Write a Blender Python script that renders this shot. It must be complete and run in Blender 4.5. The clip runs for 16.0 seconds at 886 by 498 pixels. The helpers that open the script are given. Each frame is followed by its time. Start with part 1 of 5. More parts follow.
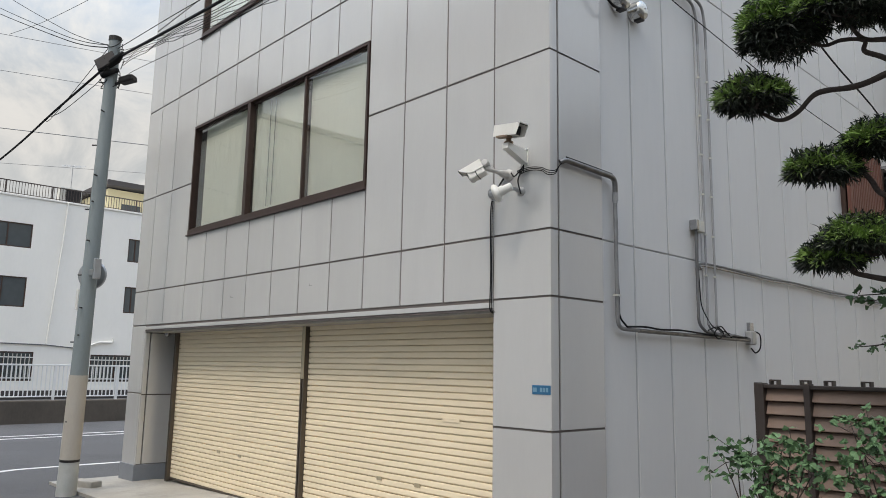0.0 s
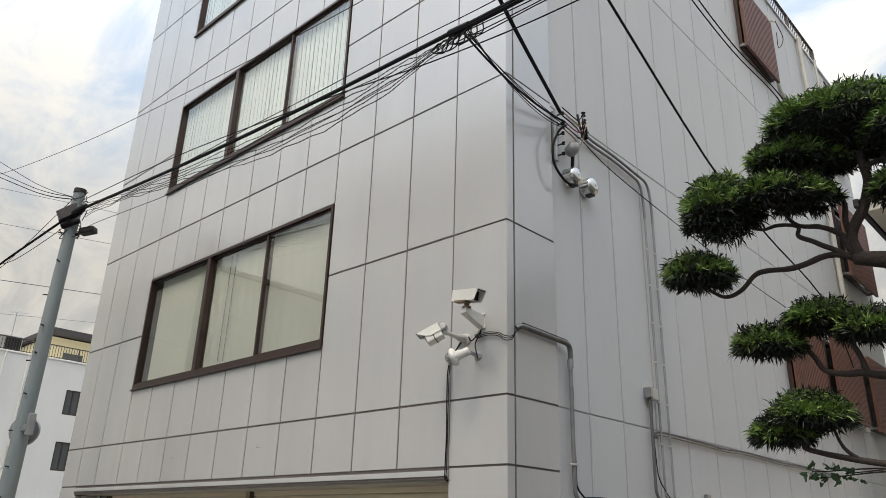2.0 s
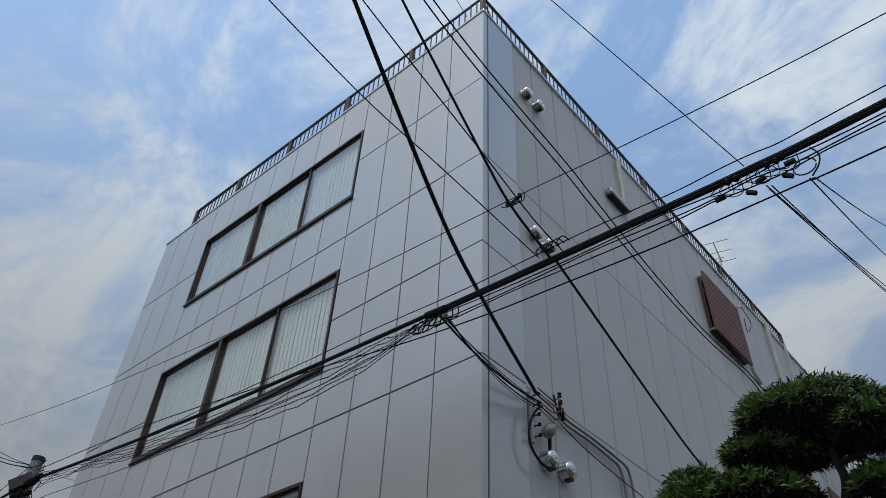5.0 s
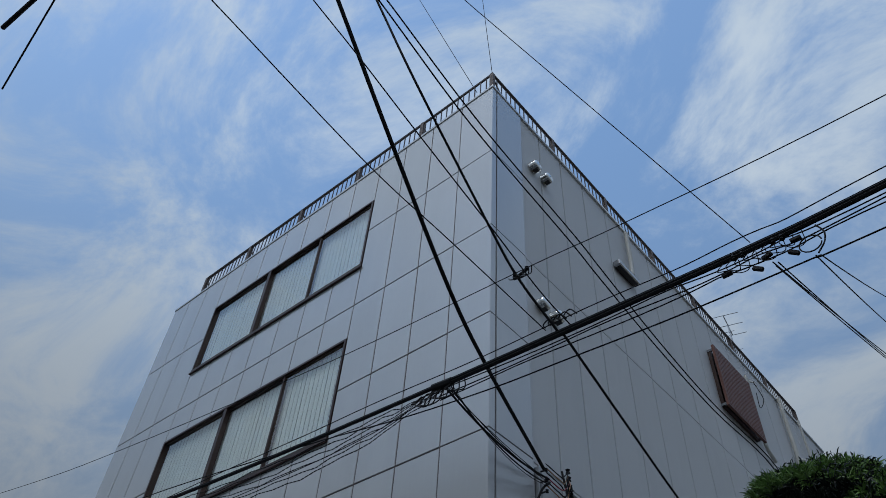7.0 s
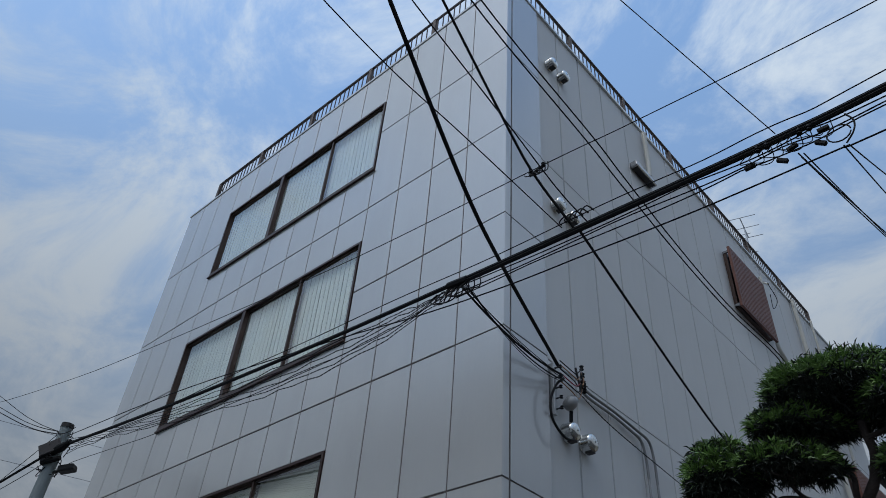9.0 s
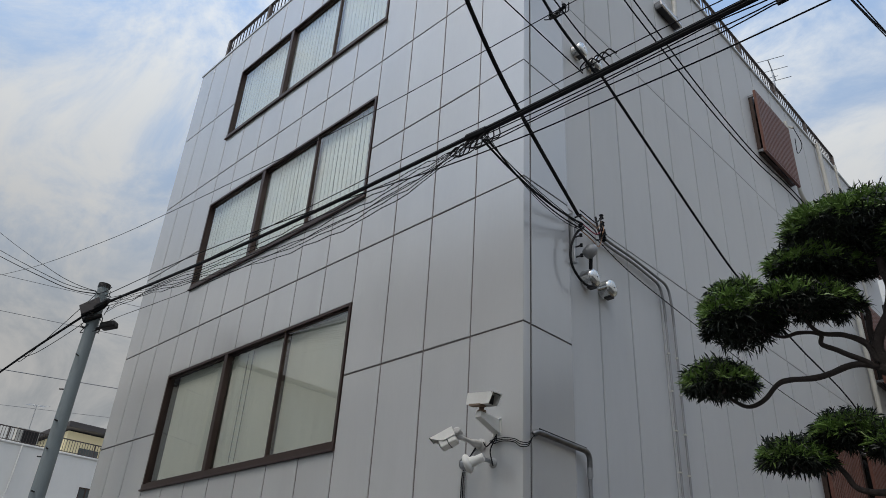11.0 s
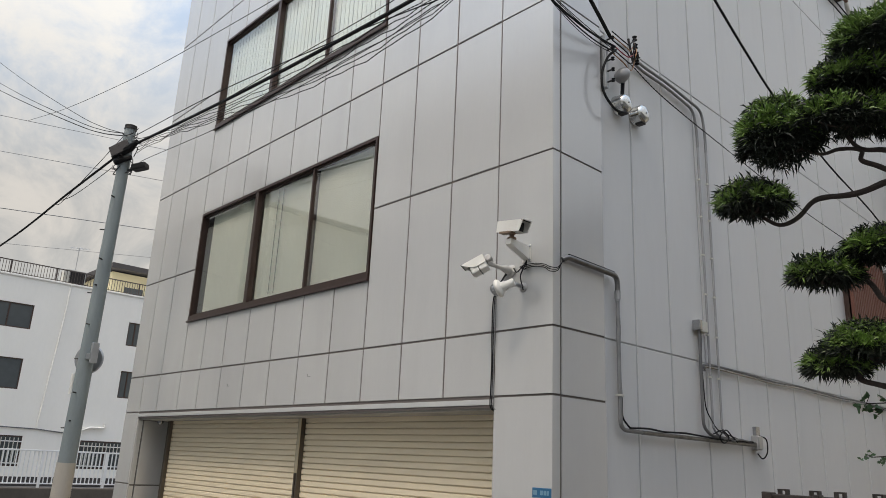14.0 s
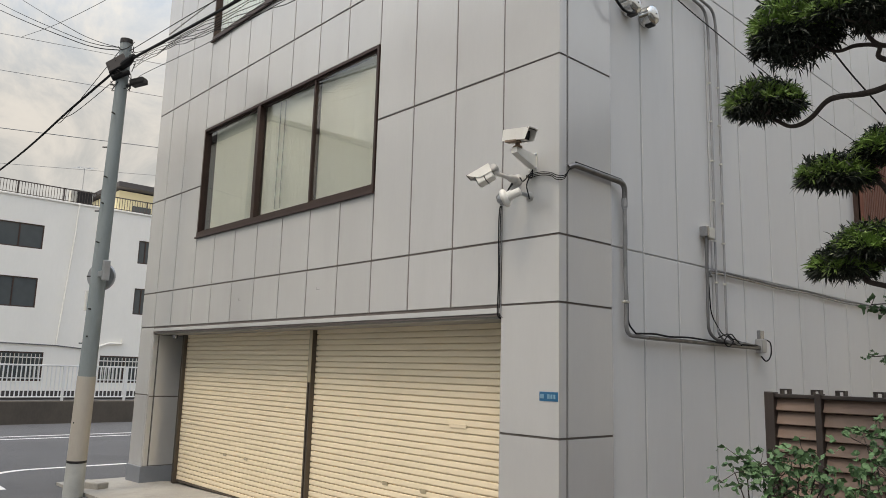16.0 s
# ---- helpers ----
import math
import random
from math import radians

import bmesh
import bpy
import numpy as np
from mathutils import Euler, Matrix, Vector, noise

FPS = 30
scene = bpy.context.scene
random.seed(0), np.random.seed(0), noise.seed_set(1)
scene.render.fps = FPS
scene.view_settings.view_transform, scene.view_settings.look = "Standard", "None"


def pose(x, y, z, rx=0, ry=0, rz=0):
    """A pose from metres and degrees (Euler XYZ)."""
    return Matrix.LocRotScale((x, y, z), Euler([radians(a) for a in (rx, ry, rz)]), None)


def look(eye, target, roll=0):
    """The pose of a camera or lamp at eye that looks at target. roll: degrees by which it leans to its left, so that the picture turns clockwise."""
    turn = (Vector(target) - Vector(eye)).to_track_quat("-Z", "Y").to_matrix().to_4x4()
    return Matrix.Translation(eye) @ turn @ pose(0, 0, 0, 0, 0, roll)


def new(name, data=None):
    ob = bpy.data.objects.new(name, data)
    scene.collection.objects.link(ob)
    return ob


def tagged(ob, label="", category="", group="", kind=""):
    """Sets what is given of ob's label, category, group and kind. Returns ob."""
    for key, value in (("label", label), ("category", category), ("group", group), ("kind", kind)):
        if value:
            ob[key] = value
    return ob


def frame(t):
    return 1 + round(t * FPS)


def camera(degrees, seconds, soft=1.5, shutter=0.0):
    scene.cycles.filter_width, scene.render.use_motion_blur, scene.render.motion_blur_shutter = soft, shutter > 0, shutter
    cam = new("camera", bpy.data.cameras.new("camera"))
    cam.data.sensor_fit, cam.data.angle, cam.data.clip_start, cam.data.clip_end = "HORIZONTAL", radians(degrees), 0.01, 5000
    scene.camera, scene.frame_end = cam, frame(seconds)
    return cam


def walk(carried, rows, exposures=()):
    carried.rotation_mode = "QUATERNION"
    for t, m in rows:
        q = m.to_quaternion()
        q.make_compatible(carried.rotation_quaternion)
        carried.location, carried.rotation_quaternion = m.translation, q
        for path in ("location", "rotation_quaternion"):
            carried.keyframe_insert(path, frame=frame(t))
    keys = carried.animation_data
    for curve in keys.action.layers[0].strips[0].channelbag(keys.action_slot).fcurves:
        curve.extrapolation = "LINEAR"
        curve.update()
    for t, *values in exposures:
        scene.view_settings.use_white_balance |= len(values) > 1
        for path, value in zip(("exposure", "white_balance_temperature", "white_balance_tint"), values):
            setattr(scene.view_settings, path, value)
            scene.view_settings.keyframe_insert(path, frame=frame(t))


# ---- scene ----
cam = camera(61.9, 16.0, soft=0.8)
PATH = [
    (0, (3.836, -4.85, 1.92), (2.398, -3.497, 2.237), 1.0),
    (0.5, (3.856, -4.92, 1.925), (2.452, -3.564, 2.36), 1.1),
    (1, (3.866, -4.911, 1.952), (2.499, -3.555, 2.493), 1.3),
    (1.5, (3.856, -4.899, 1.935), (2.534, -3.544, 2.578), 1.7),
    (2, (3.859, -4.918, 1.962), (2.578, -3.564, 2.688), 1.7),
    (2.5, (3.873, -4.924, 1.983), (2.633, -3.587, 2.804), 1.9),
    (3, (3.882, -4.901, 2.009), (2.68, -3.601, 2.939), 2.0),
    (3.5, (3.912, -4.931, 2.006), (2.752, -3.677, 3.047), 2.2),
    (4, (3.929, -4.905, 2.026), (2.81, -3.706, 3.172), 2.4),
    (4.5, (3.923, -4.905, 2.041), (2.857, -3.759, 3.285), 2.7),
    (5, (3.949, -4.911, 2.037), (2.936, -3.821, 3.374), 3.0),
    (5.2, (3.955, -4.924, 2.053), (2.964, -3.857, 3.424), 3.0),
    (7.3, (3.982, -4.932, 2.036), (3.032, -3.961, 3.504), 4.7),
    (7.5, (3.952, -4.919, 2.036), (2.993, -3.939, 3.492), 4.7),
    (8, (3.934, -4.901, 2.027), (2.938, -3.891, 3.437), 4.9),
    (8.5, (3.912, -4.848, 2.046), (2.871, -3.806, 3.398), 4.9),
    (9, (3.904, -4.855, 2.031), (2.82, -3.772, 3.316), 4.7),
    (9.5, (3.9, -4.852, 2.028), (2.769, -3.728, 3.235), 4.4),
    (10, (3.908, -4.855, 2.019), (2.731, -3.692, 3.143), 4.0),
    (12.5, (3.839, -4.836, 1.983), (2.491, -3.56, 2.728), 3.1),
    (13, (3.835, -4.831, 1.979), (2.463, -3.543, 2.658), 2.9),
    (13.5, (3.837, -4.847, 1.952), (2.446, -3.55, 2.572), 2.8),
    (14, (3.836, -4.849, 1.943), (2.428, -3.543, 2.5), 2.6),
    (14.5, (3.836, -4.837, 1.934), (2.411, -3.524, 2.431), 2.3),
    (15, (3.825, -4.823, 1.928), (2.387, -3.505, 2.368), 2.1),
    (15.5, (3.831, -4.834, 1.937), (2.384, -3.507, 2.316), 1.8),
    (16, (3.821, -4.82, 1.928), (2.367, -3.486, 2.256), 1.6),
]
EXPOSURES = [(0, .44, 7000, 10), (2, .33, 7400, 10), (3.5, -.1, 7000, 10), (4.5, -.62, 6500, 9), (5, -.8, 6250, 8), (7.5, -1.16, 5700, 6), (9, -.86, 5850, 7), (10.2, -.6, 6250, 9), (12.5, .02, 7250, 10), (14, .24, 7250, 11), (16, .38, 7500, 11)]
walk(cam, [(t, look(eye, target, roll)) for t, eye, target, roll in PATH], EXPOSURES)

# ---- world, sun ----
SUN_ELEV, SUN_ROT = 59.7, 171.3
world = bpy.data.worlds.new("sky")
scene.world = world
world.use_nodes = True
wn, wl = world.node_tree.nodes, world.node_tree.links
wn.clear()


def wnode(kind, **sets):
    n = wn.new(kind)
    for key, value in sets.items():
        if key == "operation":
            n.operation = value
        elif key == "blend_type":
            n.blend_type = value
    return n


sky = wn.new("ShaderNodeTexSky")
sky.sky_type = "NISHITA"
sky.sun_disc = False
sky.sun_elevation, sky.sun_rotation = radians(SUN_ELEV), radians(SUN_ROT)
sky.air_density, sky.dust_density, sky.ozone_density = 1.0, 1.2, 1.5
tc = wn.new("ShaderNodeTexCoord")
sep = wn.new("ShaderNodeSeparateXYZ")
wl.new(tc.outputs["Generated"], sep.inputs[0])
zmax = wnode("ShaderNodeMath", operation="MAXIMUM")
zmax.inputs[1].default_value = 0.0
wl.new(sep.outputs[2], zmax.inputs[0])
zadd = wnode("ShaderNodeMath", operation="ADD")
zadd.inputs[1].default_value = 0.42
wl.new(zmax.outputs[0], zadd.inputs[0])
flat = wnode("ShaderNodeVectorMath", operation="DIVIDE")
comb = wn.new("ShaderNodeCombineXYZ")
for k in range(3):
    wl.new(zadd.outputs[0], comb.inputs[k])
wl.new(tc.outputs["Generated"], flat.inputs[0])
wl.new(comb.outputs[0], flat.inputs[1])
cmap = wn.new("ShaderNodeMapping")
cmap.inputs["Location"].default_value = (0.7, 4.1, 0.4)
cmap.inputs["Rotation"].default_value = (0, 0, radians(35))
cmap.inputs["Scale"].default_value = (1.0, 1.3, 1.0)
wl.new(flat.outputs[0], cmap.inputs[0])
cloud = wn.new("ShaderNodeTexNoise")
cloud.inputs["Scale"].default_value = 3.7
cloud.inputs["Detail"].default_value = 10.0
cloud.inputs["Roughness"].default_value = 0.64
cloud.inputs["Distortion"].default_value = 0.6
wl.new(cmap.outputs[0], cloud.inputs["Vector"])
mask = wn.new("ShaderNodeMapRange")
mask.inputs["From Min"].default_value = 0.4
mask.inputs["From Max"].default_value = 0.67
mask.interpolation_type = "SMOOTHSTEP"
wl.new(cloud.outputs["Fac"], mask.inputs["Value"])
haze = wn.new("ShaderNodeMapRange")
haze.inputs["From Min"].default_value = 0.9
haze.inputs["From Max"].default_value = 0.25
haze.inputs["To Max"].default_value = 0.98
haze.interpolation_type = "SMOOTHSTEP"
wl.new(sep.outputs[2], haze.inputs["Value"])
gain = wn.new("ShaderNodeMix")
gain.data_type, gain.blend_type = "RGBA", "MULTIPLY"
gain.inputs["Factor"].default_value = 1.0
gain.inputs["B"].default_value = (4.35, 4.3, 3.9, 1)
wl.new(sky.outputs[0], gain.inputs["A"])
grey = wn.new("ShaderNodeTexNoise")
grey.inputs["Scale"].default_value = 2.2
grey.inputs["Detail"].default_value = 6.0
wl.new(cmap.outputs[0], grey.inputs["Vector"])
ctone = wn.new("ShaderNodeMix")
ctone.data_type = "RGBA"
ctone.inputs["A"].default_value = (7.8, 8.7, 9.7, 1)
ctone.inputs["B"].default_value = (12.8, 13.3, 13.8, 1)
wl.new(grey.outputs["Fac"], ctone.inputs["Factor"])
wmix = wn.new("ShaderNodeMix")
wmix.data_type = "RGBA"
wl.new(mask.outputs[0], wmix.inputs["Factor"])
wl.new(gain.outputs["Result"], wmix.inputs["A"])
wl.new(ctone.outputs["Result"], wmix.inputs["B"])
wbg = wn.new("ShaderNodeBackground")
wbg.inputs["Strength"].default_value = 0.12
wout = wn.new("ShaderNodeOutputWorld")
htone = wn.new("ShaderNodeMix")
htone.data_type = "RGBA"
htone.inputs["A"].default_value = (3.05, 3.2, 3.36, 1)
htone.inputs["B"].default_value = (4.45, 4.5, 4.55, 1)
hfac = wn.new("ShaderNodeMapRange")
hfac.inputs["From Min"].default_value, hfac.inputs["From Max"].default_value = 0.36, 0.66
hfac.interpolation_type = "SMOOTHSTEP"
wl.new(cloud.outputs["Fac"], hfac.inputs["Value"])
wl.new(hfac.outputs[0], htone.inputs["Factor"])
hmix = wn.new("ShaderNodeMix")
hmix.data_type = "RGBA"
wl.new(haze.outputs[0], hmix.inputs["Factor"])
wl.new(wmix.outputs["Result"], hmix.inputs["A"])
wl.new(htone.outputs["Result"], hmix.inputs["B"])
wl.new(hmix.outputs["Result"], wbg.inputs["Color"])
wl.new(wbg.outputs[0], wout.inputs[0])

sun = new("sun", bpy.data.lights.new("sun", "SUN"))
sun.data.energy, sun.data.angle, sun.data.color = 0.8, radians(16), (1.0, 0.95, 0.88)
sun.matrix_world = look((4, -26, 45), (0, 0, 0))


# ---- materials ----
def material(name, colour, rough=0.6, metal=0.0, vary=0.12, scale=3.0, bump=0.0, bump_scale=60.0, stretch=(1, 1, 1),
             spread=0.0, stain=None, stain_amount=0.0, stain_scale=1.2, coat=0.0, spec=0.5, transmit=0.0, coat_rough=0.1):
    """A surface: base colour varied at two scales, optional stains, fine relief and a spread from piece to piece."""
    m = bpy.data.materials.new(name)
    m.use_nodes = True
    n, l = m.node_tree.nodes, m.node_tree.links
    b = n["Principled BSDF"]
    b.inputs["Roughness"].default_value = rough
    b.inputs["Metallic"].default_value = metal
    b.inputs["Specular IOR Level"].default_value = spec
    b.inputs["Coat Weight"].default_value = coat
    b.inputs["Coat Roughness"].default_value = coat_rough
    b.inputs["Transmission Weight"].default_value = transmit
    geo = n.new("ShaderNodeNewGeometry")
    mp = n.new("ShaderNodeMapping")
    mp.inputs["Scale"].default_value = stretch
    l.new(geo.outputs["Position"], mp.inputs[0])
    big = n.new("ShaderNodeTexNoise")
    big.inputs["Scale"].default_value, big.inputs["Detail"].default_value = scale, 5
    l.new(mp.outputs[0], big.inputs["Vector"])
    fine = n.new("ShaderNodeTexNoise")
    fine.inputs["Scale"].default_value, fine.inputs["Detail"].default_value = scale * 14, 3
    l.new(mp.outputs[0], fine.inputs["Vector"])
    add = n.new("ShaderNodeMath")
    add.operation = "MULTIPLY_ADD"
    add.inputs[1].default_value = 0.35
    l.new(fine.outputs["Fac"], add.inputs[0])
    l.new(big.outputs["Fac"], add.inputs[2])
    rng = n.new("ShaderNodeMapRange")
    rng.inputs["From Min"].default_value, rng.inputs["From Max"].default_value = 0.38, 0.98
    rng.inputs["To Min"].default_value, rng.inputs["To Max"].default_value = 1 - vary, 1 + vary
    l.new(add.outputs[0], rng.inputs["Value"])
    level = rng.outputs[0]
    if spread:
        info = n.new("ShaderNodeObjectInfo")
        r2 = n.new("ShaderNodeMapRange")
        r2.inputs["To Min"].default_value, r2.inputs["To Max"].default_value = 1 - spread, 1 + spread
        l.new(info.outputs["Random"], r2.inputs["Value"])
        mul = n.new("ShaderNodeMath")
        mul.operation = "MULTIPLY"
        l.new(level, mul.inputs[0])
        l.new(r2.outputs[0], mul.inputs[1])
        level = mul.outputs[0]
    tone = n.new("ShaderNodeVectorMath")
    tone.operation = "SCALE"
    tone.inputs[0].default_value = colour
    l.new(level, tone.inputs["Scale"])
    out = tone.outputs[0]
    if stain:
        sn = n.new("ShaderNodeTexNoise")
        sn.inputs["Scale"].default_value, sn.inputs["Detail"].default_value = stain_scale, 8
        sn.inputs["Roughness"].default_value = 0.65
        l.new(mp.outputs[0], sn.inputs["Vector"])
        sr = n.new("ShaderNodeMapRange")
        sr.inputs["From Min"].default_value, sr.inputs["From Max"].default_value = 0.5, 0.75
        sr.inputs["To Max"].default_value = stain_amount
        l.new(sn.outputs["Fac"], sr.inputs["Value"])
        mx = n.new("ShaderNodeMix")
        mx.data_type = "RGBA"
        mx.inputs["B"].default_value = (*stain, 1)
        l.new(sr.outputs[0], mx.inputs["Factor"])
        l.new(out, mx.inputs["A"])
        out = mx.outputs["Result"]
    l.new(out, b.inputs["Base Color"])
    rr = n.new("ShaderNodeMapRange")
    rr.inputs["To Min"].default_value, rr.inputs["To Max"].default_value = max(0.02, rough * 0.8), min(1, rough * 1.2)
    l.new(big.outputs["Fac"], rr.inputs["Value"])
    l.new(rr.outputs[0], b.inputs["Roughness"])
    if bump:
        bn = n.new("ShaderNodeTexNoise")
        bn.inputs["Scale"].default_value, bn.inputs["Detail"].default_value = bump_scale, 4
        l.new(geo.outputs["Position"], bn.inputs["Vector"])
        bp = n.new("ShaderNodeBump")
        bp.inputs["Strength"].default_value, bp.inputs["Distance"].default_value = bump, 0.01
        l.new(bn.outputs["Fac"], bp.inputs["Height"])
        l.new(bp.outputs[0], b.inputs["Normal"])
    return m


def clear_glass(name):
    """The far faces of a thin pane."""
    m = bpy.data.materials.new(name)
    m.use_nodes = True
    n, l = m.node_tree.nodes, m.node_tree.links
    n.clear()
    clear = n.new("ShaderNodeBsdfTransparent")
    clear.inputs["Color"].default_value = (0.98, 1.0, 0.99, 1)
    l.new(clear.outputs[0], n.new("ShaderNodeOutputMaterial").inputs[0])
    return m


def thin_glass(name, tint):
    """A thin pane: clear, with a mirror's gloss that grows at grazing angles."""
    m = bpy.data.materials.new(name)
    m.use_nodes = True
    n, l = m.node_tree.nodes, m.node_tree.links
    n.clear()
    clear = n.new("ShaderNodeBsdfTransparent")
    clear.inputs["Color"].default_value = (*tint, 1)
    shine = n.new("ShaderNodeBsdfGlossy")
    shine.inputs["Roughness"].default_value = 0.0
    facing = n.new("ShaderNodeLayerWeight")
    facing.inputs["Blend"].default_value = 0.5
    power = n.new("ShaderNodeMath")
    power.operation = "POWER"
    power.inputs[1].default_value = 4.5
    l.new(facing.outputs["Facing"], power.inputs[0])
    fres = n.new("ShaderNodeMapRange")
    fres.inputs["To Min"].default_value = 0.2
    fres.inputs["To Max"].default_value = 1.0
    l.new(power.outputs[0], fres.inputs["Value"])
    mix = n.new("ShaderNodeMixShader")
    out = n.new("ShaderNodeOutputMaterial")
    l.new(fres.outputs[0], mix.inputs[0])
    l.new(clear.outputs[0], mix.inputs[1])
    l.new(shine.outputs[0], mix.inputs[2])
    l.new(mix.outputs[0], out.inputs[0])
    return m


PANEL = material("silver_panel", (0.6, 0.597, 0.582), 0.23, 0.3, 0.035, 1.4, 0.02, 5, (1.6, 1.6, 0.35), 0.03,
                 (0.46, 0.45, 0.435), 0.2, 1.0, coat=0.3, coat_rough=0.06)
# cladding round the corner: its darker, bluer reflection is put into the base colour
PANEL_SIDE = material("reflection_toned_panel", (0.56, 0.563, 0.565), 0.22, 0.28, 0.03, 1.4, 0.02, 5, (1.6, 1.6, 0.35), 0.02)
SIDING = material("grey_siding", (0.615, 0.615, 0.608), 0.55, 0.0, 0.03, 0.9, 0.03, 7, (1, 1.4, 0.3), 0.012,
                  (0.42, 0.43, 0.43), 0.22, 0.9)
JOINT = material("joint_sealant", (0.13, 0.112, 0.104), 0.8, 0, 0.2, 8)
SIDE_JOINT = material("siding_joint", (0.44, 0.445, 0.445), 0.7, 0, 0.15, 8)
PLINTH = material("slate_plinth", (0.2, 0.215, 0.24), 0.6, 0, 0.12, 4, 0.1, 90)
FRAME = material("bronze_frame", (0.068, 0.043, 0.035), 0.4, 0.5, 0.15, 5)
CLEAR = clear_glass("pane_back")
GLASS = thin_glass("window_glass", (0.95, 0.98, 0.97))
BLIND = material("blind_cloth", (0.86, 0.88, 0.84), 0.8, 0, 0.03, 3, 0.05, 300, spread=0.03)
CURTAIN = material("cream_curtain", (0.93, 0.905, 0.82), 0.85, 0, 0.05, 2, 0.05, 250)
ROOM = material("room_wall", (0.5, 0.5, 0.47), 0.9, 0, 0.05, 2)
SHUTTER = material("cream_shutter", (0.85, 0.735, 0.54), 0.5, 0.0, 0.04, 2.5, 0.03, 40, (0.6, 1, 3), 0.02,
                   (0.55, 0.46, 0.32), 0.2, 1.6)
GUIDE = material("shutter_guide", (0.12, 0.1, 0.08), 0.5, 0.5, 0.15, 5)
GUIDE_LIGHT = material("guide_top", (0.5, 0.43, 0.3), 0.5, 0.4, 0.1, 5)
DARK = material("dark_steel", (0.03, 0.028, 0.028), 0.5, 0.4, 0.2, 8)
RAIL = material("brown_rail", (0.07, 0.055, 0.05), 0.5, 0.3, 0.2, 6)
RAIL_POST = material("brown_rail_post", (0.13, 0.1, 0.085), 0.6, 0.2, 0.2, 6)
STEEL = material("galvanised_steel", (0.42, 0.43, 0.44), 0.38, 0.8, 0.15, 9, 0.05, 60)
STAINLESS = material("stainless_hood", (0.6, 0.6, 0.58), 0.16, 0.95, 0.08, 9)
BLACK = material("black_rubber", (0.008, 0.008, 0.009), 0.7, 0, 0.3, 6, 0.15, 120, spec=0.25)
CABLE = material("grey_black_cable", (0.007, 0.007, 0.008), 0.75, 0, 0.25, 6, spec=0.2)
PIPE = material("grey_conduit", (0.36, 0.36, 0.365), 0.24, 0.85, 0.1, 6)
THINPIPE = material("thin_light_conduit", (0.31, 0.312, 0.315), 0.5, 0.1, 0.15, 9)
DULLSTEEL = material("dull_steel_conduit", (0.2, 0.198, 0.195), 0.32, 0.7, 0.3, 14, 0.05, 80, stain=(0.07, 0.065, 0.06), stain_amount=0.6, stain_scale=9)
MIDPIPE = material("mid_grey_conduit", (0.24, 0.242, 0.245), 0.5, 0.2, 0.2, 8)
DARKPIPE = material("dark_conduit", (0.15, 0.152, 0.155), 0.45, 0.3, 0.2, 5)
PVC = material("cream_pipe", (0.55, 0.54, 0.49), 0.5, 0, 0.1, 4)
WHITE = material("white_housing", (0.74, 0.73, 0.68), 0.4, 0, 0.06, 6, 0.03, 60, stain=(0.45, 0.4, 0.33), stain_amount=0.25, stain_scale=7)
GREYCAST = material("weathered_cast_arm", (0.5, 0.49, 0.47), 0.5, 0, 0.15, 12, 0.05, 90, stain=(0.22, 0.19, 0.16), stain_amount=0.5, stain_scale=14)
RUSTY = material("rusty_steel", (0.24, 0.17, 0.12), 0.7, 0.3, 0.4, 20, 0.2, 120)
LENS = material("dark_lens", (0.012, 0.012, 0.014), 0.1, 0, 0.0, 4)
BLUE = material("blue_enamel", (0.02, 0.12, 0.24), 0.35, 0, 0.08, 6)
PALE = material("pale_marks", (0.16, 0.3, 0.4), 0.5, 0, 0.05, 6)
BROWN = material("red_brown_screen", (0.15, 0.062, 0.045), 0.5, 0.2, 0.1, 5, stretch=(1, 1, 0.5))
SLATWOOD = material("brown_louvre", (0.19, 0.128, 0.096), 0.6, 0, 0.1, 4, 0.06, 90, (0.6, 1, 4), 0.05)
DARKWOOD = material("dark_brown_post", (0.04, 0.03, 0.026), 0.55, 0, 0.15, 6)
ASPHALT = material("asphalt", (0.095, 0.095, 0.098), 0.85, 0, 0.22, 0.8, 0.5, 220, stain=(0.05, 0.05, 0.053), stain_amount=0.5, stain_scale=0.5)
CONCRETE = material("concrete", (0.36, 0.345, 0.31), 0.85, 0, 0.18, 1.5, 0.35, 120, stain=(0.19, 0.18, 0.16), stain_amount=0.6, stain_scale=1.7)
OLDWALL = material("stained_concrete", (0.1, 0.085, 0.07), 0.9, 0, 0.3, 1.2, 0.3, 60, (1, 1, 0.5), 0, (0.05, 0.045, 0.04), 0.7, 1.2)
PAINT = material("road_paint", (0.75, 0.75, 0.73), 0.7, 0, 0.12, 5, 0.2, 150, stain=(0.4, 0.4, 0.4), stain_amount=0.4, stain_scale=6)
SOIL = material("garden_soil", (0.11, 0.09, 0.065), 0.95, 0, 0.35, 4, 0.6, 60)
RENDERED = material("white_render", (0.84, 0.82, 0.77), 0.85, 0, 0.04, 0.6, 0.1, 30, (1, 1, 0.4), 0, (0.74, 0.73, 0.68), 0.3, 0.5)
YELLOW = material("yellow_render", (0.68, 0.6, 0.38), 0.85, 0, 0.05, 0.7, 0.1, 30)
LIGHTWALL = material("pale_render", (0.76, 0.745, 0.7), 0.85, 0, 0.06, 0.7, 0.1, 30)
CREAMWALL = material("cream_render", (0.72, 0.69, 0.6), 0.85, 0, 0.06, 0.7, 0.1, 30)
GREYWALL = material("grey_render", (0.33, 0.318, 0.298), 0.85, 0, 0.08, 0.7, 0.1, 30)
